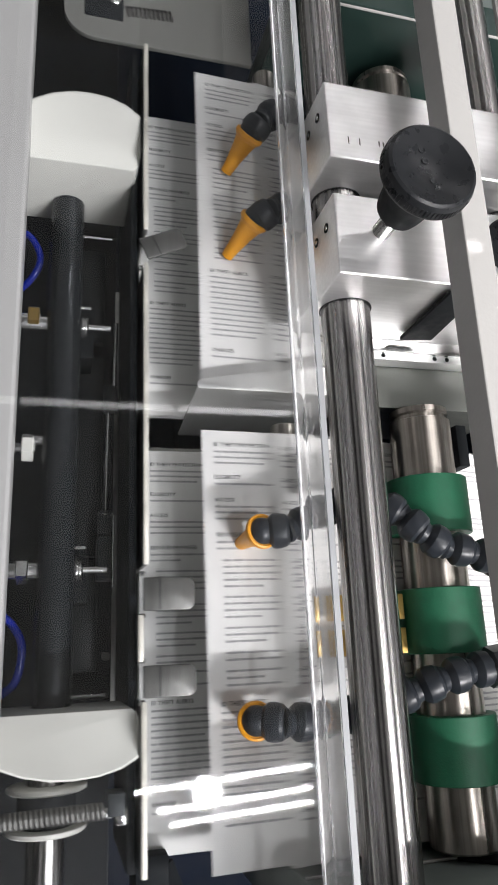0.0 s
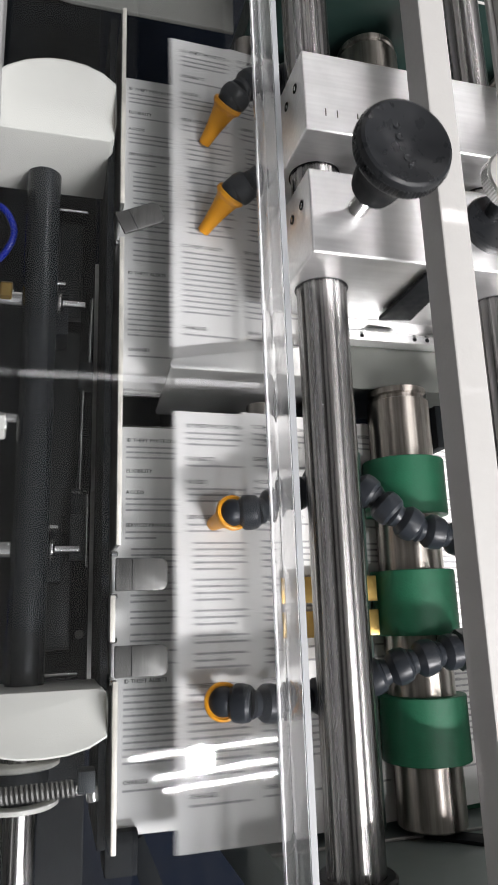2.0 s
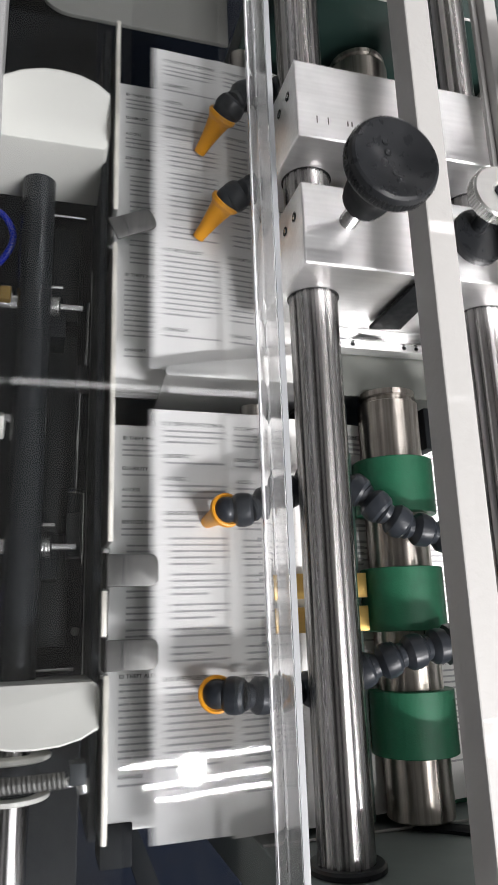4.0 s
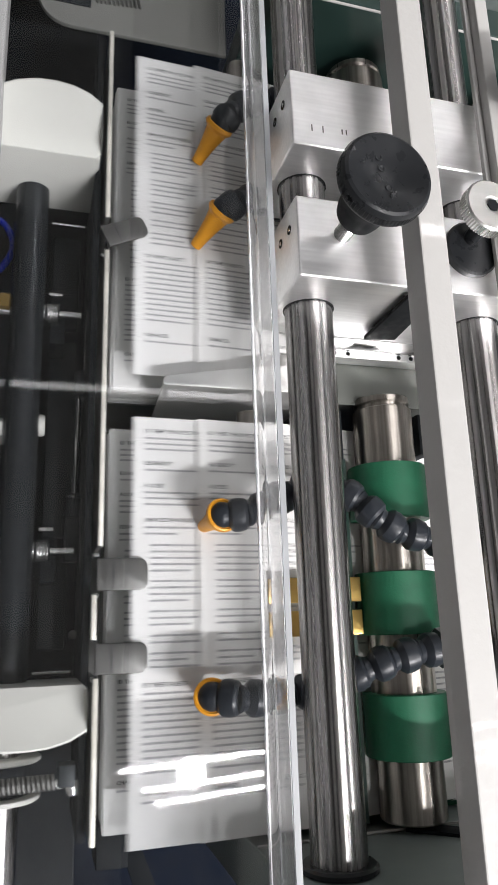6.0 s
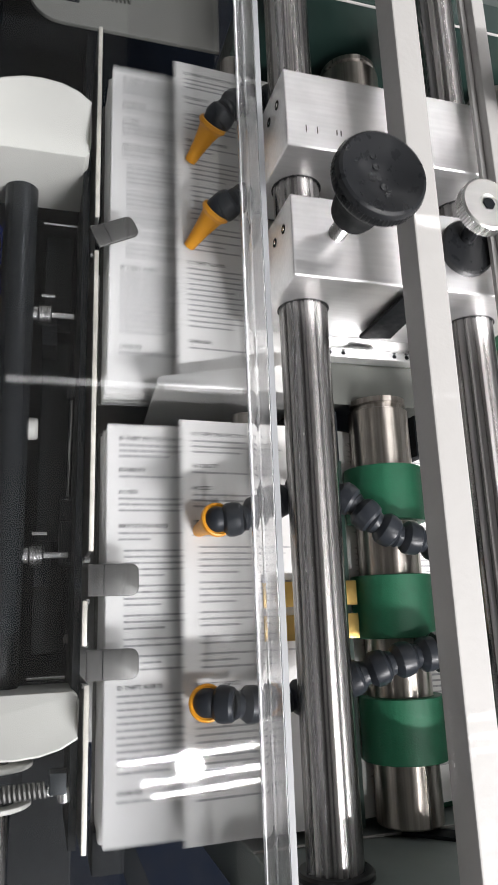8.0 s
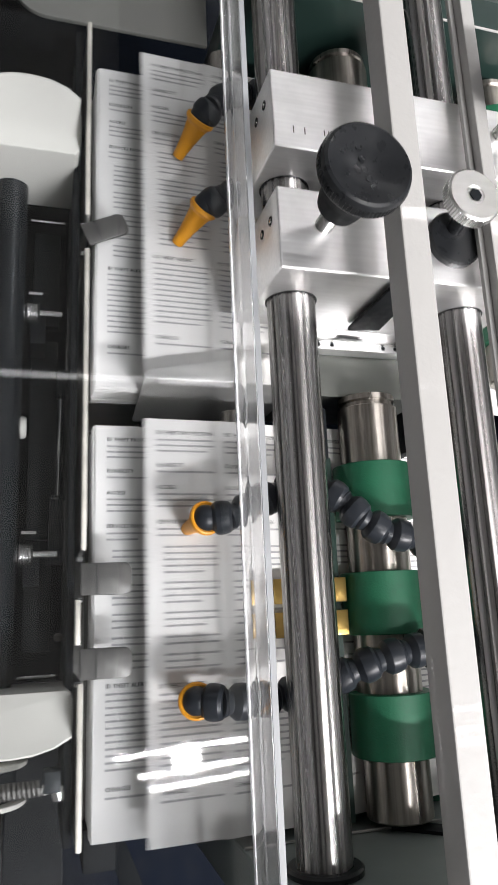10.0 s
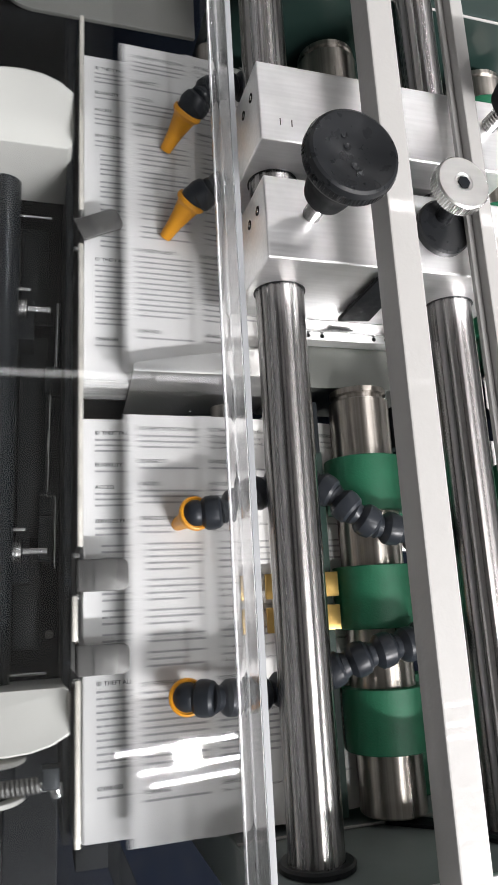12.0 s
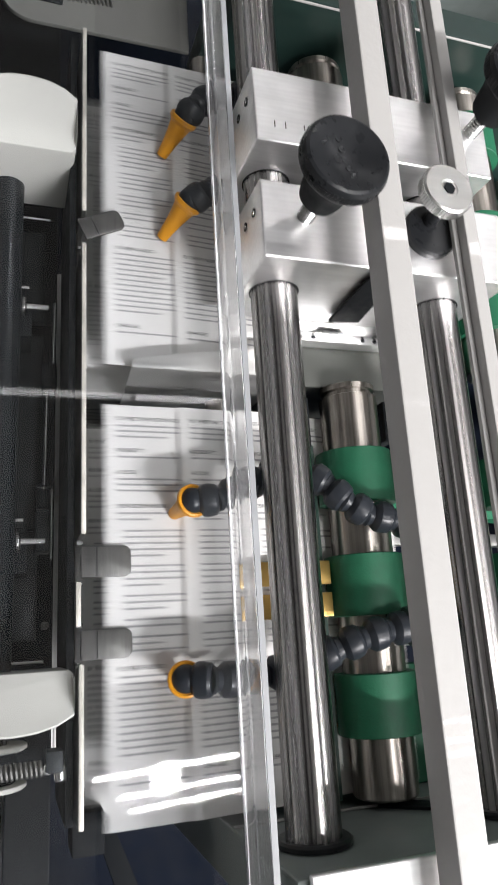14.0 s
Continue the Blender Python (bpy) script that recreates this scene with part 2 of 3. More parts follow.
def outline_plate(outline, z0, z1, bevel=0.0004, axes="xy"):
    """A plate cut to an outline in a plane, between two levels across it."""
    b = bmesh.new()

    def at(p, w):
        return {"xy": (p[0], p[1], w), "xz": (p[0], w, p[1]), "yz": (w, p[0], p[1])}[axes]
    f = b.faces.new([b.verts.new(at(p, z0)) for p in outline])
    ext = bmesh.ops.extrude_face_region(b, geom=[f])
    d = Vector(at((0, 0), z1)) - Vector(at((0, 0), z0))
    bmesh.ops.translate(b, verts=[g for g in ext["geom"] if isinstance(g, bmesh.types.BMVert)], vec=d)
    bmesh.ops.recalc_face_normals(b, faces=b.faces)
    if bevel:
        sharp = [e for e in b.edges if len(e.link_faces) == 2 and e.calc_face_angle(0) > 0.7]
        bmesh.ops.bevel(b, geom=sharp, offset=bevel, segments=2, affect="EDGES", profile=0.5)
    return b


def round_rect(x0, x1, y0, y1, r, corners=(1, 1, 1, 1), n=6):
    """Outline, anticlockwise from low left; corners tell which are rounded."""
    pts = []
    for k, (cx, cy, a0, on) in enumerate(((x0, y0, 180, corners[0]), (x1, y0, 270, corners[1]), (x1, y1, 0, corners[2]), (x0, y1, 90, corners[3]))):
        if not on:
            pts.append((cx, cy))
            continue
        ox = cx + r if cx == x0 else cx - r
        oy = cy + r if cy == y0 else cy - r
        for i in range(n + 1):
            a = radians(a0 + 90 * i / n)
            pts.append((ox + r * math.cos(a), oy + r * math.sin(a)))
    return pts


def socket_screw(name, at, axis, r, h, parent, mat=None):
    o = Vector(at)
    b = lathe(o, axis, [(0, r), (h * 0.9, r), (h, r * 0.9), (h, r * 0.52), (h * 0.45, r * 0.48), (h * 0.45, 0)], 18)
    return part(name, b, mat or BRIGHT, parent)


# ---- hall and machine frame ----
tagged(new("floor", finish(box(-4, 4, -4, 4, -1.05, -0.95, 0), "floor", CONCRETE)), "grey concrete floor of the print hall", "floor", kind="structure")
tagged(new("ceiling", finish(box(-4, 4, -4, 4, 2.5, 2.6, 0), "ceiling", WALLPAINT)), "off-white hall ceiling with tube lights", "ceiling", kind="structure")
# unseen dark bars, added so the shafts mirror dark stripes
for i in range(6):
    solid("stripe_bar", box(-2.55 + 0.95 * i, -2.15 + 0.95 * i, -4, 4, 2.43, 2.499, 0), BARSTEEL, "unseen dark bar added under the ceiling to stripe the shaft reflections", "roof beam", "roof beams", "structure")
for wname, wb in (("wall_west", (-4.1, -4, -4, 4)), ("wall_east", (4, 4.1, -4, 4)), ("wall_south", (-4, 4, -4.1, -4)), ("wall_north", (-4, 4, 4, 4.1))):
    tagged(new(wname, finish(box(*wb, -0.95, 2.5, 0), wname, HALLGREY)), "plain grey painted hall wall", "wall", kind="structure")

frame_base = thing("machine_frame", (0.1, 0.1, -0.95), "painted steel frame of the sheet delivery machine", "machine frame", kind="structure")
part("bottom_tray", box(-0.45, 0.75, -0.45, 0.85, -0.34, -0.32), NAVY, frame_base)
part("leg", box(-0.44, -0.38, -0.44, -0.38, -0.95, -0.34), CASTGREEN, frame_base)
part("leg", box(0.68, 0.74, -0.44, -0.38, -0.95, -0.34), CASTGREEN, frame_base)
part("leg", box(-0.44, -0.38, 0.78, 0.84, -0.95, -0.34), CASTGREEN, frame_base)
part("leg", box(0.68, 0.74, 0.78, 0.84, -0.95, -0.34), CASTGREEN, frame_base)
part("side_wall", box(-0.45, 0.75, 0.80, 0.82, -0.32, 0.06), CASTGREEN, frame_base)
part("side_wall", box(-0.45, 0.10, -0.30, -0.28, -0.32, -0.02), DARKGREY, frame_base)
part("side_wall", box(-0.45, -0.43, -0.28, 0.80, -0.32, 0.02), DARKGREY, frame_base)
part("side_wall", box(0.72, 0.74, -0.28, 0.80, -0.32, 0.02), CASTGREEN, frame_base)

# near bearing wall: the shafts end in it
near = thing("bearing_wall", (0.2, -0.115, -0.32), "grey-green painted bearing wall with black rings round the shafts", "bearing wall", kind="structure")
part("wall_plate", box(0.101, 0.42, -0.135, -0.107, -0.32, 0.0865, 0.0015), CASTGREEN, near)
part("edge_strip", box(0.101, 0.42, -0.1066, -0.1054, 0.0050, 0.0064, 0.0003), PAINT, near)
part("ledge", box(0.140, 0.42, -0.1064, -0.0745, -0.031, -0.027, 0.0006), BELT, near, "dark green painted ledge")
part("cap_plate", box(0.1055, 0.42, -0.19, -0.1050, 0.0872, 0.0905, 0.0008), ALU, near, "bright bare metal cap plate")
# flat black patch stands in for the shade inside an open slot
part("dark_slot", outline_plate([(0.178, 0.008), (0.196, 0.008), (0.232, 0.040), (0.216, 0.046)], -0.1068, -0.1052, 0, "xz"), DARK, near)
# raised black rings stand in for the shaded recesses round the shafts
for sx in (0.1251, 0.224):
    part("collar", lathe((sx, -0.1065, 0.0478), (0, 1, 0), [(0, 0.0170), (0.002, 0.0170), (0.003, 0.0158), (0.003, 0.0127), (0, 0.0127)], 36), RUBBER, near, "black ring in place of the dark recess round the shaft")

far = thing("cross_beam", (0.18, 0.372, -0.32), "dark green painted cross beam behind the blocks", "cross beam", kind="structure")
part("beam_plate", box(0.107, 0.42, 0.362, 0.384, -0.32, 0.0495, 0.001), material("dark_green_paint", (0.011, 0.026, 0.022), 0.4, 0, 0.06, 80, (1, 1, 1), 0.08, 0.15), far)
part("top_edge", box(0.107, 0.42, 0.3606, 0.3618, 0.0478, 0.0492, 0.0003), PAINT, far)

shelf = thing("back_plate", (0.02, 0.48, -0.02), "dull grey sheet metal shelf behind the leaflets", "plate", kind="structure")
part("plate", outline_plate(round_rect(-0.02, 0.100, 0.362, 0.70, 0.02, (1, 0, 0, 1)), -0.012, -0.009), material("dull_grey_plate", (0.17, 0.17, 0.155), 0.5, 0.3, 0.05, 40, (1, 1, 1), 0.05, 0.2), shelf)

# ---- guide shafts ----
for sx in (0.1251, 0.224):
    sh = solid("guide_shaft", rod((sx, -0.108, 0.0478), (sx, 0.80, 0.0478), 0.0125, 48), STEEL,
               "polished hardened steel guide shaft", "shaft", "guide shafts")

# ---- painted rails of the hood ----
hood = thing("hood_rail", (0.162, 0.2, 0.097), "light grey textured painted hood rail, square bar", "rail", "hood rails")
part("bar", box(0.1549, 0.1687, -0.30, 0.78, 0.097, 0.1130, 0.0009), PAINT, hood)
hood = thing("hood_rail", (0.218, 0.2, 0.09), "narrow light grey painted hood rail", "rail", "hood rails")
part("bar", box(0.2145, 0.2222, -0.30, 0.78, 0.0886, 0.0972, 0.0008), PAINT, hood)
part("lip", box(0.2112, 0.2143, -0.30, 0.78, 0.0886, 0.0915, 0.0005), PAINT, hood)
cover = thing("side_cover", (-0.10, 0.1, 0.0), "light grey painted side cover along the machine", "cover", kind="structure")
part("cover_plate", box(-0.30, -0.0338, -0.30, 0.78, 0.012, 0.030, 0.002), PAINT, cover)

# ---- clear guard ----
guard = thing("acrylic_guard", (0.0, 0.2, 0.06), "clear acrylic guard with an upturned bent edge", "guard panel")


def guard_edge():
    t, r, x, z, top = 0.0032, 0.0060, 0.0955, 0.0600, 0.0808
    arc = range(0, 91, 10)
    outer = [(x - r, z)] + [(x - r + r * math.sin(radians(a)), z + r - r * math.cos(radians(a))) for a in arc[1:]] + [(x + 0.0010, top)]
    inner = [(x - t + 0.0010, top)] + [(x - r + (r - t) * math.sin(radians(a)), z + r - (r - t) * math.cos(radians(a))) for a in reversed(arc)]
    return outer + inner


pane = part("panel", box(-0.16, 0.0894, -0.26, 0.72, 0.0600, 0.0632, 0), ACRYLIC, guard)
lip = part("upturned_edge", outline_plate(guard_edge(), -0.26, 0.72, 0, "xz"), EDGE, guard, "bent-up clear acrylic edge")
lip.visible_shadow = False
# opaque pale rod: the bright glint along the bend is put in its colour
part("painted_bend_line", rod((0.0900, -0.26, 0.0614), (0.0900, 0.72, 0.0614), 0.0005, 10), BEND_GLINT, guard)
part("cut_edge", box(0.0936, 0.0962, -0.26, 0.72, 0.0809, 0.0817, 0), SAWN, guard, "sawn bright acrylic edge")


# ---- the two cross blocks that jog along the shafts ----
def knob_set(parent, x, y, z):
    part("screw", lathe((x, y, z - 0.004), (0, 0, 1), [(h * 0.00095, 0.0045 if h % 2 else 0.0033) for h in range(0, 38)], 20), BRIGHT, parent, "threaded steel screw")
    head = part("knob", lathe((x, y, z + 0.0135), (0, 0, 1), [(0.0235, 0.0110), (0.0245, 0.0158), (0.0268, 0.0186), (0.0278, 0.0203), (0.0292, 0.0208), (0.0340, 0.0208),
                (0.0360, 0.0200), (0.0367, 0.0187), (0.0363, 0.0172), (0.0346, 0.0130), (0.0332, 0.0085), (0.0324, 0.0040), (0.0322, 0)], 56), RUBBER, parent, "black plastic knob with a dished top")
    part("hub", lathe((x, y, z + 0.0135), (0, 0, 1), [(0.0030, 0.0080), (0.0040, 0.0102), (0.0080, 0.0112), (0.0140, 0.0121), (0.0200, 0.0136), (0.0248, 0.0155)], 40), MATTBLACK, head)
    grips = bmesh.new()
    for i in range(72):
        a = 2 * math.pi * i / 72
        g = box(-0.0003, 0.0003, -0.0004, 0.0004, 0, 0.0040, 0.0)
        bmesh.ops.transform(g, matrix=pose(x, y, z + 0.0429) @ pose(0, 0, 0, 0, 0, math.degrees(a)) @ pose(0.0208, 0, 0), verts=g.verts)
        grips = join(grips, g)
    part("knurling", grips, RUBBER, head)
    for k in range(5):
        d = (k - 2) * 0.0046
        part("dimple", lathe((x + 0.30 * d, y - d, z + 0.0455 + 0.00075 * abs(k - 2)), (0, 0, 1), [(0, 0.0018), (0.0004, 0.0017), (0.0004, 0.0013), (0.0001, 0.0008), (0.0001, 0)], 14), RUBBER, head)


def cross_block(y0, y1, label):
    ym = (y0 + y1) / 2
    t = thing("cross_block", (0.18, ym, 0.0165), label, "machine block", "jogging cross blocks")
    part("body", box(0.1075, 0.2500, y0, y1, 0.0165, 0.0830, 0.0011, 3), ALU, t)
    for sx in (0.1251, 0.224):
        for yy, s in ((y0, -1), (y1, 1)):
            part("bush_ring", lathe((sx, yy, 0.0478), (0, s, 0), [(-0.0004, 0.0134), (0.0004, 0.0134), (0.0004, 0.0126), (-0.0004, 0.0126)], 40), RUBBER, t)
    for hz in (0.0725, 0.0593):
        # dark disc on a closed face; the hole's shade is in its colour
        hole = part("screw_hole", lathe((0.1074, ym + 0.0082, hz), (-1, 0, 0), [(0, 0.0024), (0.0003, 0.0024), (0.0003, 0.0019), (0.0001, 0.0018), (0.0001, 0)], 16), DARK, t)
        part("set_screw", lathe((0.1073, ym + 0.0082, hz), (-1, 0, 0), [(0, 0.0012), (0.0004, 0.0011), (0.0005, 0)], 12), BRIGHT, hole)
    return t


block_far = cross_block(0.2250, 0.2690, "milled aluminium cross block riding on two shafts")
block_near = cross_block(0.1573, 0.2003, "milled aluminium cross block with a black clamping knob")
knob_set(block_near, 0.1305, 0.1812, 0.083)
knob_set(block_far, 0.2390, 0.2530, 0.083)
for lx in (0.118, 0.124):
    part("stamped_mark", box(lx, lx + 0.0006, 0.2335, 0.2375, 0.08302, 0.08312, 0), CLIP, block_far)
part("stamped_mark", box(0.1345, 0.1352, 0.2345, 0.2375, 0.08302, 0.08312, 0), CLIP, block_far)
part("stamped_mark", box(0.1368, 0.1375, 0.2345, 0.2375, 0.08302, 0.08312, 0), CLIP, block_far)
# knurled thumb screw with its black clamp
part("clamp_collar", lathe((0.2015, 0.1815, 0.0828), (0, 0, 1), [(0, 0.0150), (0.0035, 0.0150), (0.0045, 0.0140), (0.0045, 0)], 40), RUBBER, block_near, "black plastic clamp collar")
part("thumb_stem", rod((0.2005, 0.1860, 0.085), (0.1995, 0.1890, 0.104), 0.0040, 18), RUBBER, block_near)
thumb = part("thumb_screw", lathe((0.1993, 0.1918, 0.1015), (0, 0.03, 1), [(0, 0.0120), (0.0008, 0.0140), (0.0066, 0.0140), (0.0074, 0.0132), (0.0074, 0.0050), (0.0070, 0.0044), (0.0070, 0.0034), (0.0030, 0.0030), (0.0030, 0)], 48), SHEET_STEEL, block_near, "knurled zinc-plated thumb screw")
kn = bmesh.new()
for i in range(60):
    g = box(-0.0003, 0.0004, -0.00035, 0.00035, 0.0008, 0.0064, 0.0)
    bmesh.ops.transform(g, matrix=pose(0.1993, 0.1918, 0.1015) @ pose(0, 0, 0, -1.7, 0, 0) @ pose(0, 0, 0, 0, 0, 6.0 * i) @ pose(0.0140, 0, 0), verts=g.verts)
    kn = join(kn, g)
part("knurling", kn, BRIGHT, thumb)
# solid dark hexagon, the shade of the socket put into its colour
part("hex_socket", lathe((0.1993, 0.1918, 0.1086), (0, 0.03, 1), [(0, 0.0033), (0.0006, 0.0033), (0.0006, 0)], 6), DARK, thumb)
# bracket bar and jogging paddle under the near block
part("bracket_bar", box(0.1385, 0.2480, 0.1462, 0.1569, 0.0040, 0.0150, 0.0012), ALU, block_near)
part("bracket_strip", box(0.1385, 0.2480, 0.1500, 0.1571, 0.0152, 0.0178, 0.0004), BRIGHT, block_near)
# small dark rings stand in for the shaded holes of the bar
for bx in (0.1530, 0.1615, 0.1940, 0.2020):
    part("bar_hole", lathe((bx, 0.1487, 0.0151), (0, 0, 1), [(0, 0.0013), (0.0002, 0.0013), (0.0002, 0.0009), (0, 0.0009)], 14), DARKGREY, block_near)
part("lever", outline_plate([(0.1670, 0.0255), (0.1850, 0.0285), (0.1810, 0.0800), (0.1660, 0.0800)], 0.1535, 0.1560, 0.0006, "xz"), MATTBLACK, block_near, "flat black plastic lever")
socket_screw("bolt", (0.2050, 0.1225, -0.0030), (0, -1, 0), 0.0034, 0.0060, block_near)
part("under_flange", box(0.1425, 0.2480, 0.1215, 0.1560, 0.0022, 0.0038, 0.0005), DULL_PLATE, block_near, "dull grey steel flange")
part("under_plate", box(0.1425, 0.2480, 0.1225, 0.1260, -0.060, 0.0020, 0.0005), DULL_PLATE, block_near, "dull grey steel plate")


def paddle(parent, y, s):
    ol = [(0.0546, 0.0125), (0.0552, 0.0135), (0.1420, 0.0135), (0.1420, -0.070), (0.0600, -0.075), (0.0585, -0.070), (0.0575, -0.050), (0.0552, 0.000)]
    part("paddle", outline_plate(ol, y, y + 0.0015 * s, 0.0003, "xz"), PADDLE, parent, "thin stainless jogging paddle")
    top = [(0.0546, y - 0.001 * s), (0.0540, y + 0.0012 * s), (0.0548, y + 0.0028 * s), (0.0570, y + 0.0042 * s), (0.0800, y + 0.0085 * s), (0.1420, y + 0.0175 * s), (0.1420, y - 0.001 * s)]
    part("paddle_flange", outline_plate(top, 0.0130, 0.0146, 0.0003), PADDLE, parent)


paddle(block_near, 0.1240, 1)

# ---- feed rollers with green belts ----
BELTS_Y = ((0.0506, 0.0812), (-0.0112, 0.0217), (-0.0723, -0.0407))


def feed_roller(x, z, r, y0, y1, belts, label):
    t = thing("feed_roller", (x, (y0 + y1) / 2, z - r), label, "roller", "feed rollers")
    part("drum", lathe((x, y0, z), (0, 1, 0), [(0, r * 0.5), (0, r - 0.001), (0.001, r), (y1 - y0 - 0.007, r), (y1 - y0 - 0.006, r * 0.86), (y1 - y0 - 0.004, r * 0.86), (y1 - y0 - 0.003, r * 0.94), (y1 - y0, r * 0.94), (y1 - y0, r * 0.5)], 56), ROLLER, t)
    for b0, b1 in belts:
        w = b1 - b0
        part("belt", lathe((x, b0, z), (0, 1, 0), [(0, r + 0.0002), (0.0001, r + 0.0046), (0.0005, r + 0.0050), (w - 0.0005, r + 0.0050), (w - 0.0001, r + 0.0046), (w, r + 0.0002)], 56), BELT, t, "green conveyor belt")
    return t


UPPER_Y = ((0.300, 0.330), (0.222, 0.250), (0.165, 0.195))
feed_roller(0.1855, 0.0040, 0.0172, -0.1025, 0.1215, BELTS_Y, "ground steel feed roller wrapped by green belts")
feed_roller(0.3000, 0.0040, 0.0172, -0.1025, 0.1215, BELTS_Y, "ground steel feed roller wrapped by green belts")
feed_roller(0.1865, -0.0003, 0.0197, 0.170, 0.355, (), "ground steel feed roller of the far lane")
feed_roller(0.3000, -0.0003, 0.0197, 0.140, 0.355, UPPER_Y, "ground steel feed roller of the far lane")


SLOPE = -0.2256


def lower_belt(b0, b1):
    """One endless belt rising under the leaflets between two small rollers."""
    xa, za, r = 0.1080, -0.0100, 0.0080
    xb = 0.66
    zb = za + SLOPE * (xb - xa)
    lean = math.atan(SLOPE)
    ol = [(xb + r * math.sin(radians(a) - lean), zb + r * math.cos(radians(a) - lean)) for a in range(0, 181, 15)]
    ol += [(xa - r * math.sin(radians(a) - lean), za - r * math.cos(radians(a) - lean)) for a in range(0, 181, 15)]
    return outline_plate(ol[::-1], b0, b1, 0, "xz")


conveyor = thing("belt_conveyor", (0.25, 0.1, -0.05), "green belt conveyor on small steel rollers", "conveyor")
for b0, b1 in BELTS_Y + UPPER_Y:
    part("belt", lower_belt(b0, b1), BELT, conveyor, "green conveyor belt")
for y0, y1 in ((-0.094, 0.1145), (0.140, 0.355)):
    for x in (0.108, 0.40, 0.66):
        part("idler", rod((x, y0, -0.010 + SLOPE * (x - 0.108)), (x, y1, -0.010 + SLOPE * (x - 0.108)), 0.0075, 32), ROLLER, conveyor)
    for gy in (0.036, -0.026) if y0 < 0 else (0.208, 0.275):
        part("slide_bar", outline_plate([(0.120, -0.006), (0.120, -0.016), (0.385, -0.016 + SLOPE * 0.265), (0.385, -0.006 + SLOPE * 0.265)], gy - 0.004, gy + 0.004, 0.0003, "xz"), SHEET_STEEL, conveyor)
for y0, y1 in ((0.0066, 0.0195), (-0.0104, 0.0024)):
    g = thing("brass_guide", (0.142, (y0 + y1) / 2, 0.006), "small brass guide plate over the belts", "guide plate", "brass guides")
    part("plate", box(0.1216, 0.1625, y0, y1, 0.0065, 0.0085, 0.0004), BRASS, g)
    part("stud", rod((0.1605, (y0 + y1) / 2, -0.026), (0.1605, (y0 + y1) / 2, 0.0064), 0.0015, 12), BRIGHT, g)
side_bracket = thing("roller_bracket", (0.148, 0.09, 0.0), "black bracket carrying the feed roller", "bracket")
part("arm", box(0.1490, 0.1590, 0.0850, 0.1150, -0.020, 0.0060, 0.001), DARK, side_bracket)
# added dark sheet, hides the leaflets and darkens the gap by the roller
part("gap_cover", box(0.1390, 0.1600, -0.1020, 0.0860, 0.0040, 0.0052, 0.0004), COVERGREEN, side_bracket, "added dark green sheet that darkens the gap by the roller")
part("arm", box(0.2080, 0.2150, 0.0900, 0.1150, -0.020, 0.0060, 0.001), DARK, side_bracket)

# ---- jointed air hoses with orange nozzles ----


def air_hose(points, ring, tip, label):
    """Ball-and-socket links along a line, ending in a tapered nozzle."""
    t = thing("air_hose", points[0], label, "air hose", "air hoses")
    pts = [Vector(p) for p in points] + [Vector(ring)]
    line = []
    for i in range(len(pts) - 1):
        p0, p1, p2, p3 = pts[max(i - 1, 0)], pts[i], pts[i + 1], pts[min(i + 2, len(pts) - 1)]
        for k in range(12):
            u = k / 12
            line.append(0.5 * (2 * p1 + (p2 - p0) * u + (2 * p0 - 5 * p1 + 4 * p2 - p3) * u * u + (3 * p1 - p0 - 3 * p2 + p3) * u ** 3))
    line.append(pts[-1])
    along = [0.0]
    for a, b in zip(line, line[1:]):
        along.append(along[-1] + (b - a).length)
    n = max(2, round(along[-1] / 0.0128))
    step = along[-1] / n

    def at(s):
        for i in range(1, len(line)):
            if along[i] >= s or i == len(line) - 1:
                f = (s - along[i - 1]) / max(along[i] - along[i - 1], 1e-9)
                return line[i - 1].lerp(line[i], f)
    for i in range(n):
        a, b = at(i * step), at((i + 1) * step)
        d = (b - a).normalized()
        s = step
        prof = [(-0.0008, 0.0046), (-0.0008, 0.0066), (0.0006, 0.0079), (0.30 * s, 0.0086), (0.52 * s, 0.0084), (0.66 * s, 0.0070), (0.74 * s, 0.0056), (0.82 * s, 0.0058), (0.95 * s, 0.0066), (1.05 * s, 0.0060), (1.10 * s, 0.0040)]
        part("link", lathe(a, d, prof, 24), HOSE, t)
    d = Vector(tip) - Vector(ring)
    n = d.length
    part("nozzle", lathe(Vector(ring) - d.normalized() * 0.004, d, [(0.0006, 0.0069), (0, 0.0076), (0.0004, 0.0084), (0.0022, 0.0086), (0.0032, 0.0080), (0.0046, 0.0066), (0.30 * n + 0.003, 0.0055), (0.55 * n + 0.003, 0.0045), (0.8 * n + 0.003, 0.0038), (n + 0.004, 0.0033), (n + 0.004, 0.0022), (n - 0.004, 0.0020)], 32), ORANGE, t, "tapered orange plastic nozzle")
    ball = [(-0.0069 * math.cos(radians(a)), 0.0069 * math.sin(radians(a))) for a in range(0, 181, 15)]
    part("end_ball", lathe(Vector(ring) - d.normalized() * (0.0050 if abs(d.z) < 0.9 * d.length else 0.0016), d, ball, 28), HOSE, t)
    p0 = Vector(points[0])
    part("fitting", lathe(p0 - (at(step) - p0).normalized() * 0.010, at(step) - p0, [(0, 0.0085), (0.002, 0.0098), (0.010, 0.0098), (0.012, 0.0080)], 8), RUBBER, t)
    return t


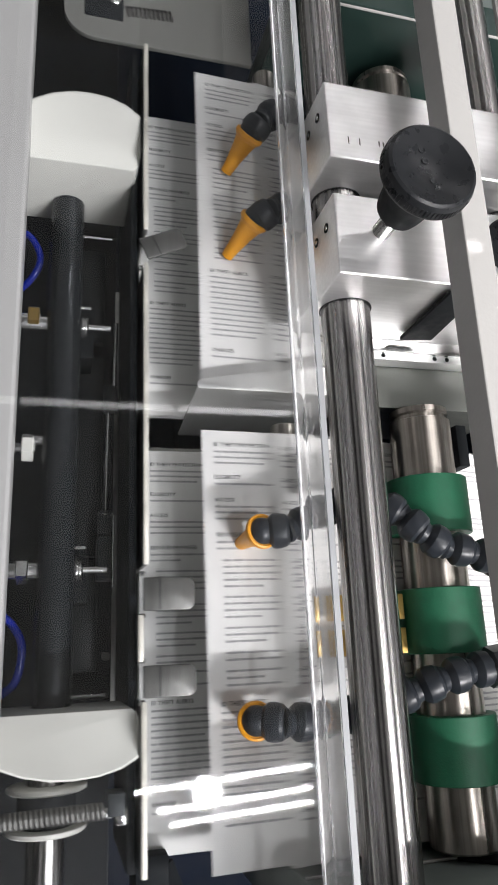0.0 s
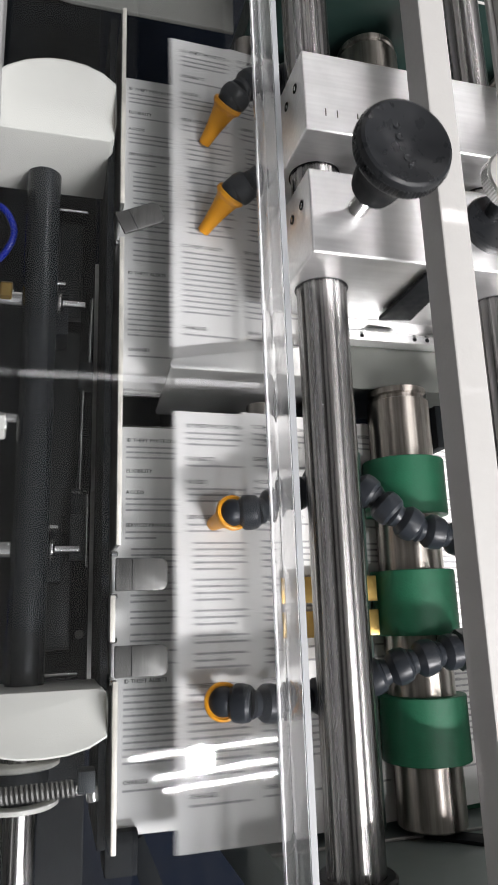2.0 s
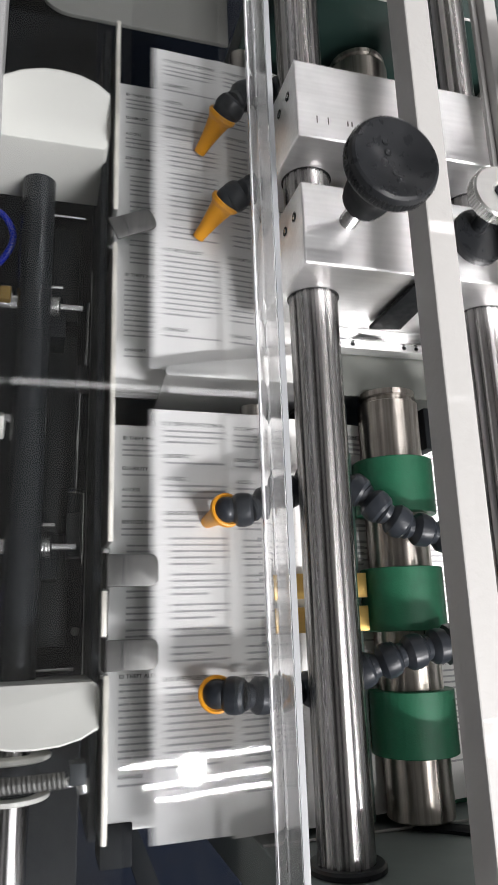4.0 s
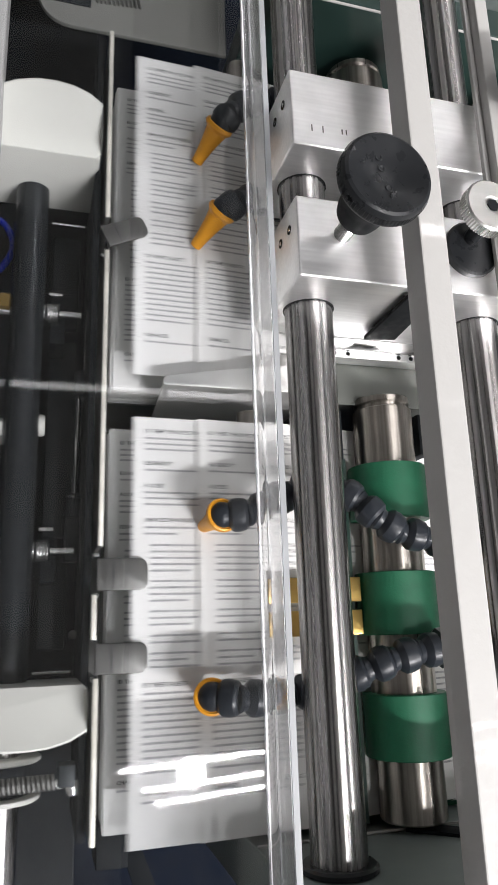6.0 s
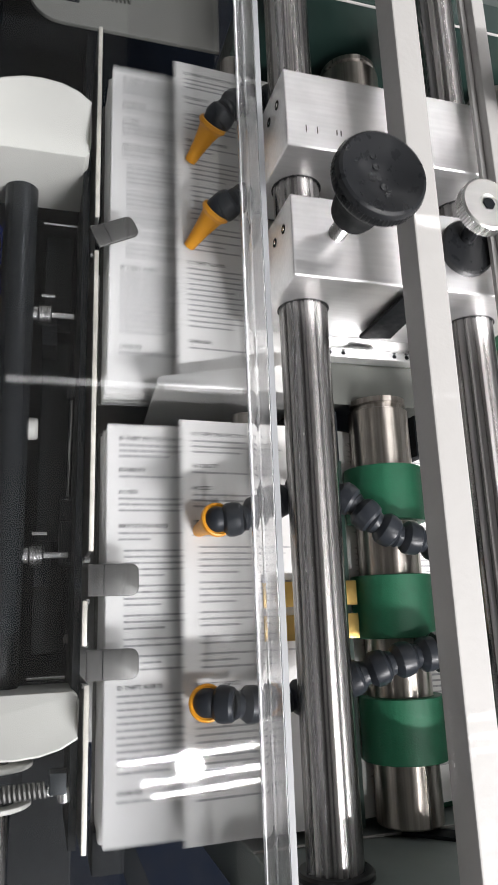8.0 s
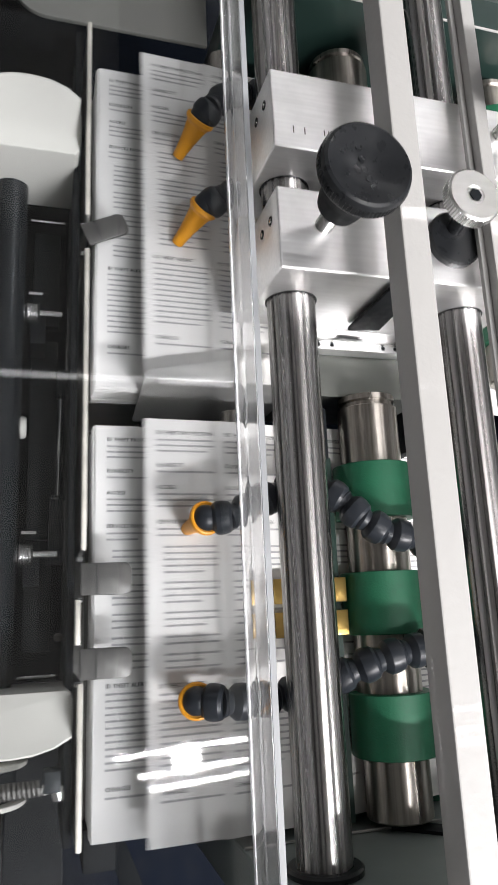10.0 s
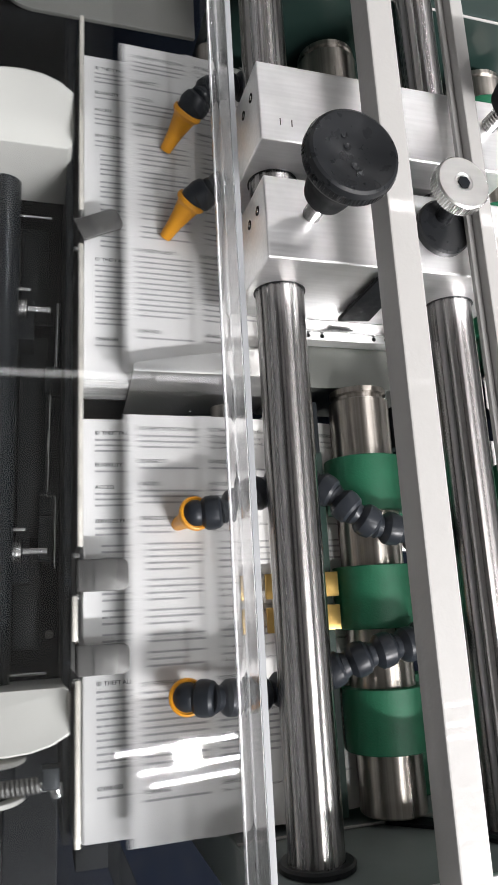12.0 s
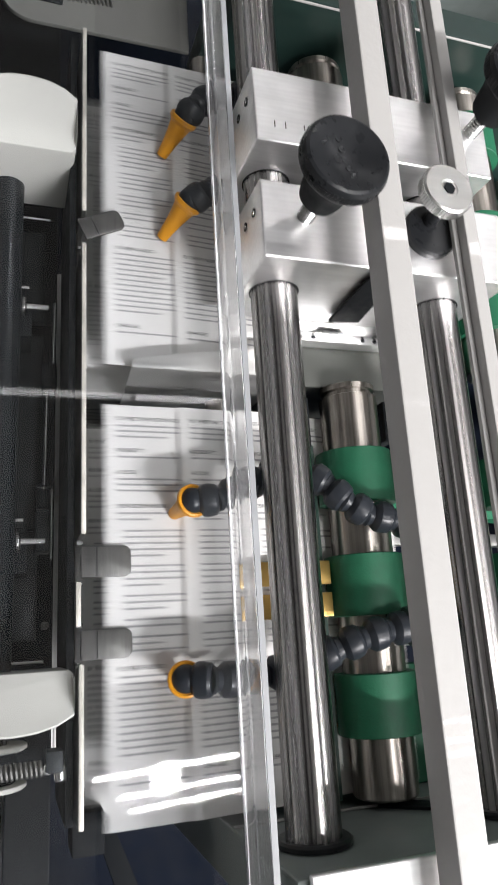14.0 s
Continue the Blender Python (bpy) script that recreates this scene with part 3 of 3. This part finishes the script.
HL = "black ball-jointed air hose with an orange nozzle"
air_hose([(0.1983, 0.0342, 0.038), (0.1863, 0.0374, 0.038), (0.1726, 0.0405, 0.037), (0.1620, 0.0473, 0.036), (0.1545, 0.0555, 0.033), (0.1440, 0.0650, 0.027), (0.1270, 0.0660, 0.0255), (0.1110, 0.0570, 0.0265), (0.0950, 0.0500, 0.0285)], (0.0812, 0.0490, 0.0245), (0.0770, 0.0467, 0.0040), HL)
air_hose([(0.1886, -0.0179, 0.038), (0.1741, -0.0197, 0.038), (0.1613, -0.0229, 0.036), (0.1500, -0.0270, 0.032), (0.1380, -0.0320, 0.027), (0.1240, -0.0355, 0.0255), (0.1100, -0.0368, 0.027), (0.0950, -0.0370, 0.0305), (0.0845, -0.0363, 0.0310)], (0.0752, -0.0357, 0.0245), (0.0776, -0.0385, 0.0040), HL)
air_hose([(0.1500, 0.3000, 0.024), (0.1250, 0.3020, 0.024), (0.1060, 0.2970, 0.028), (0.0900, 0.2825, 0.030)], (0.0842, 0.2760, 0.0235), (0.0758, 0.2654, 0.0060), HL)
air_hose([(0.1400, 0.2400, 0.004), (0.1180, 0.2360, 0.018), (0.1010, 0.2300, 0.029), (0.0905, 0.2235, 0.030)], (0.0845, 0.2200, 0.0235), (0.0743, 0.2092, 0.0060), HL)

# ---- jogging stop with its carriage ----
stop = thing("jogging_stop", (0.0255, 0.10, -0.075), "steel stop plate on a jogging carriage with nylon blocks", "stop plate")
for y0, y1, xo in ((-0.0985, -0.0262, 0.0), (-0.0085, 0.0128, -0.0016), (0.0365, 0.2010, 0.0008), (0.2215, 0.350, 0.0008)):
    part("stop_plate", box(0.0243 + xo, 0.0268 + xo, y0, y1, -0.075, 0.0042, 0.0006), SHEET_STEEL, stop, "upright steel stop plate with a pale top edge")
for y0, y1, xo in ((-0.0985, -0.0262, 0.0), (-0.0085, 0.0128, -0.0016), (0.0365, 0.2010, 0.0008), (0.2215, 0.350, 0.0008)):
    part("pale_edge", box(0.0245 + xo, 0.0269 + xo, y0, y1, 0.0043, 0.0050, 0.0003), PALE_EDGE, stop, "pale strip on the top edge")
part("back_plate", box(0.0190, 0.0228, -0.0985, 0.350, -0.075, -0.004, 0.0005), DARK, stop)


def clip(y0, y1, tilt):
    b = outline_plate(round_rect(0.0250, 0.0500, y0, y1, 0.0042, (0, 1, 1, 0)), 0.0048, 0.0068, 0.0008)
    if tilt:
        ym = (y0 + y1) / 2
        bmesh.ops.rotate(b, verts=b.verts, cent=(0.025, ym, 0.005), matrix=Matrix.Rotation(radians(tilt), 3, "Z"))
    c = part("clip", b, CLIP, stop, "dull spring steel hold-down finger")
    # thin dark strip puts the shade of the crease into the colour
    s = box(0.0326, 0.0330, y0 + 0.0006, y1 - 0.0006, 0.00682, 0.0069, 0)
    if tilt:
        bmesh.ops.rotate(s, verts=s.verts, cent=(0.025, (y0 + y1) / 2, 0.005), matrix=Matrix.Rotation(radians(tilt), 3, "Z"))
    part("painted_bend_line", s, DARK, c)
    for e in (y0 - 0.0022, y1 + 0.0022):
        part("clip_pin", rod((0.0232, e, 0.0012), (0.0265, e, 0.0012), 0.0014, 12), BRIGHT, stop)


clip(0.0146, 0.0303, 0)
clip(-0.0246, -0.0102, 0)
clip(0.2015, 0.2145, 25)
part("carriage_rod", rod((-0.0155, -0.0300, -0.030), (-0.0155, 0.278, -0.030), 0.0095, 40), BLACKROD, stop, "black round carriage rod")


def nylon_block(flip):
    ol = [(-0.0450, -0.0285), (0.0190, -0.0285), (0.0215, -0.0305), (0.0215, -0.0475), (0.0140, -0.0515), (0.0050, -0.0538), (-0.0050, -0.0546), (-0.0150, -0.0542), (-0.0260, -0.0520), (-0.0350, -0.0485), (-0.0450, -0.0430)]
    b = outline_plate(ol, -0.048, 0.0200, 0.0010)
    for v in b.verts:
        if v.co.z > 0.015 and v.co.y > -0.0315:
            v.co.z -= 0.009
            v.co.y += 0.0006
    if flip:
        bmesh.ops.scale(b, verts=b.verts, vec=(1, -1.5, 1))
        bmesh.ops.translate(b, verts=b.verts, vec=(0, 0.2125, 0))
        bmesh.ops.reverse_faces(b, faces=b.faces)
    return b


part("nylon_block", nylon_block(False), NYLON, stop, "white nylon bearing block with rounded front")
part("nylon_block", nylon_block(True), NYLON, stop, "white nylon bearing block with rounded front")
part("steel_rod", rod((-0.0160, -0.0590, -0.030), (-0.0160, -0.24, -0.030), 0.0090, 36), STEEL, stop)
for wy in (-0.0625, -0.0800):
    part("nylon_washer", lathe((-0.0160, wy, -0.030), (0, -1, 0), [(0, 0.0100), (0, 0.0175), (0.0006, 0.0185), (0.0022, 0.0185), (0.0030, 0.0172), (0.0030, 0.0100)], 44), NYLON, stop)
part("hub", rod((-0.0160, -0.0650, -0.030), (-0.0160, -0.0800, -0.030), 0.0135, 36), DARK, stop)
part("spring", coil((-0.050, -0.0725, -0.004), (0.0085, -0.0715, -0.004), 0.0031, 0.00085, 27), CLIP, stop, "steel tension spring")
part("spring_post", box(0.0100, 0.0178, -0.0735, -0.0640, -0.012, 0.0010, 0.0008), DARKGREY, stop)
socket_screw("spring_bolt", (0.0165, -0.0712, -0.004), (0.1, -1, 0), 0.0030, 0.0065, stop)
part("spring_eye", lathe((0.0110, -0.0720, -0.0060), (0, 0, 1), [(0, 0.0024), (0.0045, 0.0024), (0.0050, 0.0018), (0.0050, 0)], 16), BRIGHT, stop)
part("spring", coil((0.0150, 0.3865, -0.010), (0.0450, 0.3890, -0.010), 0.0036, 0.0008, 11), CLIP, stop, "steel tension spring")
part("spring_bracket", box(-0.0100, 0.0140, 0.3780, 0.3960, -0.020, -0.008, 0.001), DARK, stop)
socket_screw("spring_bolt", (0.0085, 0.3900, -0.0080), (0, 0, 1), 0.0035, 0.0040, stop)

# fixed spindles and plates behind the stop
for py, extra in ((0.0383, True), (0.1775, True), (0.2370, False), (-0.0245, False)):
    sp = thing("adjusting_spindle", (-0.02, py, -0.036), "turned steel adjusting spindle with threaded collar", "spindle", "adjusting spindles")
    part("pin", rod((-0.0060, py, -0.0345), (0.0135, py, -0.0345), 0.0020 if extra else 0.0008, 16), BRIGHT, sp)
    if extra:
        part("thread", lathe((-0.0075, py, -0.0345), (1, 0, 0), [(k * 0.0008, 0.0066 if k % 2 else 0.0055) for k in range(11)], 26), BRIGHT, sp)
        part("shank", rod((-0.060, py, -0.0345), (-0.0065, py, -0.0345), 0.0048, 20), BRIGHT, sp)
        part("holder", box(-0.0045, 0.0040, py - 0.0165, py + 0.0085, -0.066, -0.0400, 0.0006), DARK, sp)
        part("side_pin", rod((-0.0060, py + 0.0115, -0.0330), (0.0020, py + 0.0115, -0.0330), 0.0010, 10), BRIGHT, sp)
inner = thing("inner_plates", (0.0, 0.1, -0.32), "dark steel plates inside the delivery frame", "inner frame", kind="structure")
part("plate", box(-0.0045, 0.0105, -0.0140, 0.0420, -0.075, -0.068, 0.0008), DARKGREY, inner)
part("plate", box(-0.0040, 0.0120, 0.0500, 0.1750, -0.078, -0.071, 0.0008), DARKGREY, inner)
part("plate", box(-0.0040, 0.0120, 0.1850, 0.2500, -0.078, -0.071, 0.0008), DARKGREY, inner)
part("lug", box(0.0105, 0.0180, 0.0400, 0.0570, -0.066, -0.052, 0.0008), DARKGREY, inner)
part("back_wall", box(-0.0800, 0.0220, -0.250, 0.50, -0.120, -0.110, 0.001), DARK, inner)
for sy in (0.148, 0.137, 0.068, -0.006):
    part("small_screw", lathe((0.0150, sy, -0.060), (0, 0, 1), [(0, 0.0024), (0.001, 0.0022), (0.0016, 0.0008), (0.0016, 0)], 14), CLIP, inner)
part("support_arm", outline_plate([(0.0400, -0.108), (0.0480, -0.104), (0.0760, -0.170), (0.0660, -0.180)], -0.045, -0.040), DARK, inner)
part("support_foot", box(0.0280, 0.0440, -0.118, -0.098, -0.055, -0.028, 0.001), DARK, inner)

for pts in (((-0.050, 0.245, -0.050), (-0.036, 0.239, -0.042), (-0.0285, 0.226, -0.040), (-0.030, 0.215, -0.042), (-0.040, 0.206, -0.05), (-0.06, 0.202, -0.06)),
            ((-0.060, 0.022, -0.050), (-0.040, 0.017, -0.042), (-0.030, 0.006, -0.040), (-0.0285, -0.006, -0.040), (-0.033, -0.019, -0.042), (-0.05, -0.027, -0.05), (-0.07, -0.030, -0.06))):
    fine = []
    for i in range(len(pts) - 1):
        p0, p1, p2, p3 = (Vector(pts[max(0, min(len(pts) - 1, i + d))]) for d in (-1, 0, 1, 2))
        for k in range(6):
            u = k / 6
            fine.append(0.5 * (2 * p1 + (p2 - p0) * u + (2 * p0 - 5 * p1 + 4 * p2 - p3) * u * u + (3 * p1 - p0 - 3 * p2 + p3) * u ** 3))
    solid("air_tube", sweep(fine, 0.0021, 12), BLUE, "curved glossy blue plastic air tube", "air tube", "air tubes", "", 1.2)
for ny, m in ((0.1805, BRASS), (0.1042, NYLON), (0.0389, BRIGHT)):
    nut = thing("lock_nut", (-0.028, ny, -0.04), "hexagonal lock nut on a spindle end", "nut", "lock nuts")
    part("nut", lathe((-0.0330, ny, -0.0345), (1, 0, 0), [(0, 0.0070), (0.0006, 0.0076), (0.0056, 0.0076), (0.0062, 0.0070)], 6), m, nut)
    part("stud", rod((-0.060, ny, -0.0345), (-0.0255, ny, -0.0345), 0.0030, 14), BRIGHT, nut)

peg = thing("nylon_peg", (-0.007, 0.1085, -0.041), "short white nylon peg behind the stop plate", "peg")
part("peg", lathe((-0.0115, 0.1085, -0.0345), (1, 0, 0), [(0, 0.0058), (0.0004, 0.0062), (0.0052, 0.0062), (0.0066, 0.0052), (0.0066, 0)], 28), NYLON, peg)
part("stem", rod((-0.030, 0.1085, -0.0345), (-0.0116, 0.1085, -0.0345), 0.0030, 14), BRIGHT, peg)

pull = thing("pull_rod", (0.013, 0.11, -0.058), "thin steel pull rod with black couplers behind the stop", "rod")
part("rod", rod((0.0130, 0.0727, -0.052), (0.0138, 0.1320, -0.052), 0.0014, 14), BRIGHT, pull)
part("rod", rod((0.0170, 0.1470, -0.052), (0.0178, 0.1900, -0.052), 0.0014, 14), BRIGHT, pull)
part("coupler", rod((0.0150, 0.1318, -0.052), (0.0152, 0.1480, -0.052), 0.0044, 24), DARKGREY, pull)
part("coupler", rod((0.0125, 0.0590, -0.052), (0.0128, 0.0730, -0.052), 0.0040, 24), DARKGREY, pull)
part("collar", rod((0.0126, 0.0700, -0.052), (0.0127, 0.0718, -0.052), 0.0047, 24), BRIGHT, pull)
part("clevis", box(0.0085, 0.0165, 0.0340, 0.0585, -0.060, -0.046, 0.0010), DARKGREY, pull)
part("clevis_strap", box(0.0168, 0.0180, 0.0300, 0.0700, -0.058, -0.047, 0.0004), BRIGHT, pull)

# chute under the leaflets
chute = thing("delivery_chute", (0.07, 0.1, -0.32), "brushed stainless delivery chute below the leaflets", "chute", kind="structure")
part("chute_wall", box(0.0985, 0.1005, -0.100, 0.116, -0.32, -0.060, 0.0003), SHEET_STEEL, chute)
part("chute_wall", box(0.0985, 0.1005, 0.126, 0.352, -0.32, -0.060, 0.0003), SHEET_STEEL, chute)
part("chute_wall", box(0.0300, 0.0980, 0.118, 0.1195, -0.32, -0.080, 0.0003), SHEET_STEEL, chute)
part("chute_floor", box(0.0240, 0.0980, -0.100, 0.352, -0.318, -0.316, 0.0003), SHEET_STEEL, chute)


def separator(y0, y1):
    t = thing("separator_plate", (0.17, (y0 + y1) / 2, -0.046), "sliding brushed stainless separator plate under the leaflets", "separator plate", "separator plates")
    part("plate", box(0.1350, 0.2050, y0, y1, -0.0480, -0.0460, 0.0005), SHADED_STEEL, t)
    part("rim", box(0.2050, 0.2080, y0, y1, -0.0500, -0.0455, 0.0005), SHEET_STEEL, t)
    return t


separators = [separator(-0.098, 0.110), separator(0.128, 0.336)]

# ---- leaflets ----
LEAF_W, LEAF_L, LEAF_T = 0.0660, 0.2070, 0.0004


def text_mesh(words, size, x, y, z, bold=False):
    cu = bpy.data.curves.new("words", "FONT")
    cu.body, cu.size, cu.resolution_u, cu.fill_mode = words, size, 1, "FRONT"
    cu.offset = size * (0.022 if bold else 0.006)
    ob = new("words", cu)
    me = bpy.data.meshes.new_from_object(ob.evaluated_get(bpy.context.evaluated_depsgraph_get()))
    bpy.data.objects.remove(ob)
    bpy.data.curves.remove(cu)
    me.transform(Matrix.Translation((x, y, z)))
    return me


# rows: kind (h heading, b body, r unreadable bar), distance from the top in mm, words or width in mm
PRINT = [
    ("h", 8.5, "ID THEFT PROTECTION SERVICES"), ("b", 12.0, "ID Theft Protection provides you with access to a number"), ("b", 15.0, "of identification resolution services, should you believe you"), ("b", 18.0, "are a victim of identity theft."),
    ("h", 26.0, "ELIGIBILITY"), ("r", 29.2, 50.0), ("h", 38.0, "ACCESS"), ("r", 41.2, 40.0), ("r", 44.2, 47.0), ("b", 47.4, "you have been a victim of identity theft."),
    ("h", 56.0, "SERVICES PROVIDED"), ("b", 59.4, "Services provided are on a 24-hour basis, 365 days a"), ("b", 62.6, "year. They include:"),
    ("b", 68.5, "\u2022  Providing the cardholder with a uniform Identity Theft"), ("r", 71.7, 47.0), ("b", 74.9, "    is the responsibility of the cardholder"), ("r", 78.1, 46.0), ("r", 81.3, 22.0),
    ("b", 86.5, "\u2022  Assistance in notifying all three major credit reporting"), ("b", 89.7, "    agencies to obtain a free credit report for the cardholder"), ("b", 92.9, "    and placing an alert on the cardholder's record"), ("b", 96.1, "    with the agencies."),
    ("b", 101.3, "\u2022  Educating the cardholder on how identity theft"), ("b", 104.5, "    can occur and of protective measures to avoid"), ("b", 107.7, "    further occurrences."),
    ("r", 113.0, 46.0), ("r", 116.2, 30.0), ("b", 121.4, "\u2022  Providing the cardholder with sample letters for use in"), ("r", 124.6, 20.0), ("b", 127.8, "    checks, ATM cards, and other accounts."),
    ("h", 136.5, "ID THEFT ALERTS"), ("r", 140.0, 46.0), ("r", 143.2, 49.0), ("b", 146.4, "internet surveillance technology that"), ("b", 149.6, "the illegal trading and selling of personal"), ("b", 152.8, "information online. At any point"), ("r", 156.0, 44.0), ("r", 159.2, 47.0), ("r", 162.4, 45.0), ("r", 165.6, 49.0), ("r", 168.8, 40.0), ("r", 172.0, 47.0), ("r", 175.2, 26.0),
    ("h", 184.5, "CHARGES"), ("b", 188.0, "There is no charge for these services."),
]


def leaflet_mesh(full):
    b = bmesh.new()
    w, l, th = LEAF_W / 2, LEAF_L / 2, LEAF_T
    prof = [(-w + 0.0006, 0), (-w, th * 0.5), (-w + 0.0006, th), (w, th * 0.8), (w, 0)]
    rows = 7
    grid = []

    def bow_at(y):
        u = (y + l) / (2 * l) * (rows - 1)
        i = min(int(u), rows - 2)
        h = [0.0008 * (1 - v * v) + 0.0002 * math.sin(9 * v) - 0.0006 for v in (2 * i / (rows - 1) - 1, 2 * (i + 1) / (rows - 1) - 1)]
        return h[0] + (h[1] - h[0]) * (u - i)
    for j in range(rows):
        y = -l + 2 * l * j / (rows - 1)
        grid.append([b.verts.new((x, y, z + bow_at(y))) for x, z in prof])
    for a, c in zip(grid, grid[1:]):
        for i in range(5):
            b.faces.new((a[i], a[(i + 1) % 5], c[(i + 1) % 5], c[i]))
    b.faces.new(grid[0])
    b.faces.new(grid[-1])
    bmesh.ops.recalc_face_normals(b, faces=b.faces)
    rng = random.Random(4)
    x0 = -w + 0.0062
    inks = []
    for kind, mm, what in PRINT:
        y = l - mm * 0.001
        z = th + bow_at(y) + 0.00005
        if kind == "h":
            inks.append((text_mesh(what, 0.0029, x0, y, z, True), 1))
        elif kind == "b" and full:
            inks.append((text_mesh(what, 0.00235, x0 + (0.0012 if what[0] == "\u2022" else 0), y, z), 1))
        else:
            width = what * 0.001 if kind == "r" else min(0.051, 0.00088 * len(what))
            x = x0 + (0.003 if 64 < mm < 130 else 0)
            end = x + width
            while x < end - 0.002:
                n = rng.uniform(0.003, 0.0085)
                x1 = min(end, x + n)
                f = b.faces.new([b.verts.new(p) for p in ((x, y, z), (x1, y, z), (x1, y + 0.00105, z), (x, y + 0.00105, z))])
                f.material_index = 2
                x = x1 + 0.0005
    me = bpy.data.meshes.new("leaflet")
    for m, slot in inks:
        n = len(b.faces)
        b.from_mesh(m)
        b.faces.ensure_lookup_table()
        for f in b.faces[n:]:
            f.material_index = slot
        bpy.data.meshes.remove(m)
    b.to_mesh(me)
    b.free()
    for m in (PAPER, INK, GREYINK):
        me.materials.append(m)
    return me


LEAF_BARS, LEAF_TEXT = leaflet_mesh(False), leaflet_mesh(True)
FEED_X = 0.600
LANES = (0.0021, 0.2318)
STOP_X, SPEED, PERIOD, FLY_Z = 0.0306, 0.185, 0.1952, 0.0034
leaflets = []
rng = random.Random(11)
first = 5.497 - 28 * PERIOD
arrivals = [first + PERIOD * n + (0.060 - STOP_X) / SPEED - 0.013 * min(3.2, max(0, 3.0 - PERIOD * n)) for n in range(-16, 64)] + [13.474, 13.499, 13.514, 13.544, 13.794, 13.939, 14.054, 14.269, 14.464, 14.660]
for lane, ly in enumerate(LANES):
    for n, ta in enumerate(arrivals):
        ob = new("leaflet", LEAF_TEXT if n in (78, 79) else LEAF_BARS)
        tagged(ob, "folded white paper leaflet printed with small black text", "leaflet", "leaflets in the near lane" if lane == 0 else "leaflets in the far lane")
        leaflets.append((ob, ta, ly + rng.uniform(-0.0007, 0.0007), rng.uniform(-0.25, 0.25), rng.uniform(-0.0005, 0.0008) + (0.0026 if n in (77, 78, 79) else 0)))


# ---- motion ----
def leaflet_rows(ta, y, turn, dx):
    """Up the belts, a flight to the stop, the drop onto the pile and, for the full batch, the fall into the chute."""
    xs = STOP_X + LEAF_W / 2 + dx
    batch = ta < 12.95
    rank = round((ta - arrivals[0]) / PERIOD) if batch else sum(12.95 < a < ta for a in arrivals)
    pile = -0.0455 + 0.00047 * rank
    fly = FLY_Z + 0.0005 * sum(0 < ta - a < 0.08 for a in arrivals)

    def at(t):
        tf = ta - 0.050
        if t < tf:
            x = min(xs + SPEED * (ta - t), FEED_X)
            wait = max(0, (ta - t) - (FEED_X - xs) / SPEED) / PERIOD
            z = fly + 0.5 * SLOPE * (max(0, x - 0.100) + max(0, x - 0.150)) + 0.00042 * wait
            lean = 1.5 + 11.2 * min(1, max(0, (x - 0.090) / 0.070))
            return pose(x, y, z, 0, lean, turn)
        if batch and t > 12.895:
            return pose(xs, y, max(pile - 4.905 * (t - 12.895) ** 2, -0.3155 + 0.00042 * rank), 0, 0, turn)
        z = max(fly - 4.905 * (t - tf) ** 2, pile)
        return pose(xs + SPEED * max(0, ta - t), y, z, 0, 1.5 * (z - pile) / (fly - pile), turn)

    marks = {0.0, 14.0} | {ta - 0.05 + k / 30 for k in range(0, 7)} | {ta} | {ta - 0.1 * k for k in range(1, 15)} | {ta - 1.45 - 0.5 * k for k in range(0, 28)}
    if batch:
        marks |= {12.85, 12.895} | {12.895 + k / 30 for k in range(1, 10)}
    rows, last = [], -1
    for t in sorted(marks):
        if 0 <= t <= 14.0 and frame(t) > last:
            rows.append((t, at(t)))
            last = frame(t)
    return rows


def swing(ob, amp, hertz, phase, axis):
    base = ob.matrix_basis.translation.copy()
    rows = []
    for i in range(421):
        t = i / 30
        p = base.copy()
        p[axis] += amp * math.cos(2 * math.pi * hertz * t - radians(phase))
        rows.append((t, Matrix.Translation(p)))
    walk(ob, rows)


def motions():
    swing(stop, 0.0037, 2.920, -48.6, 0)
    swing(block_near, 0.00272, 2.912, -16.3, 1)
    swing(block_far, 0.00222, 2.904, 139.4, 1)
    for ob in separators:
        b = ob.matrix_basis.translation.copy()
        away = Matrix.Translation(b)
        under = Matrix.Translation(b + Vector((-0.1065, 0, 0)))
        walk(ob, [(0, under), (12.80, under), (12.84, under), (12.895, away), (12.94, away), (13.00, away), (13.08, under), (13.12, under), (14.0, under)])
    for ob, ta, y, turn, dx in leaflets:
        walk(ob, leaflet_rows(ta, y, turn, dx))


motions()
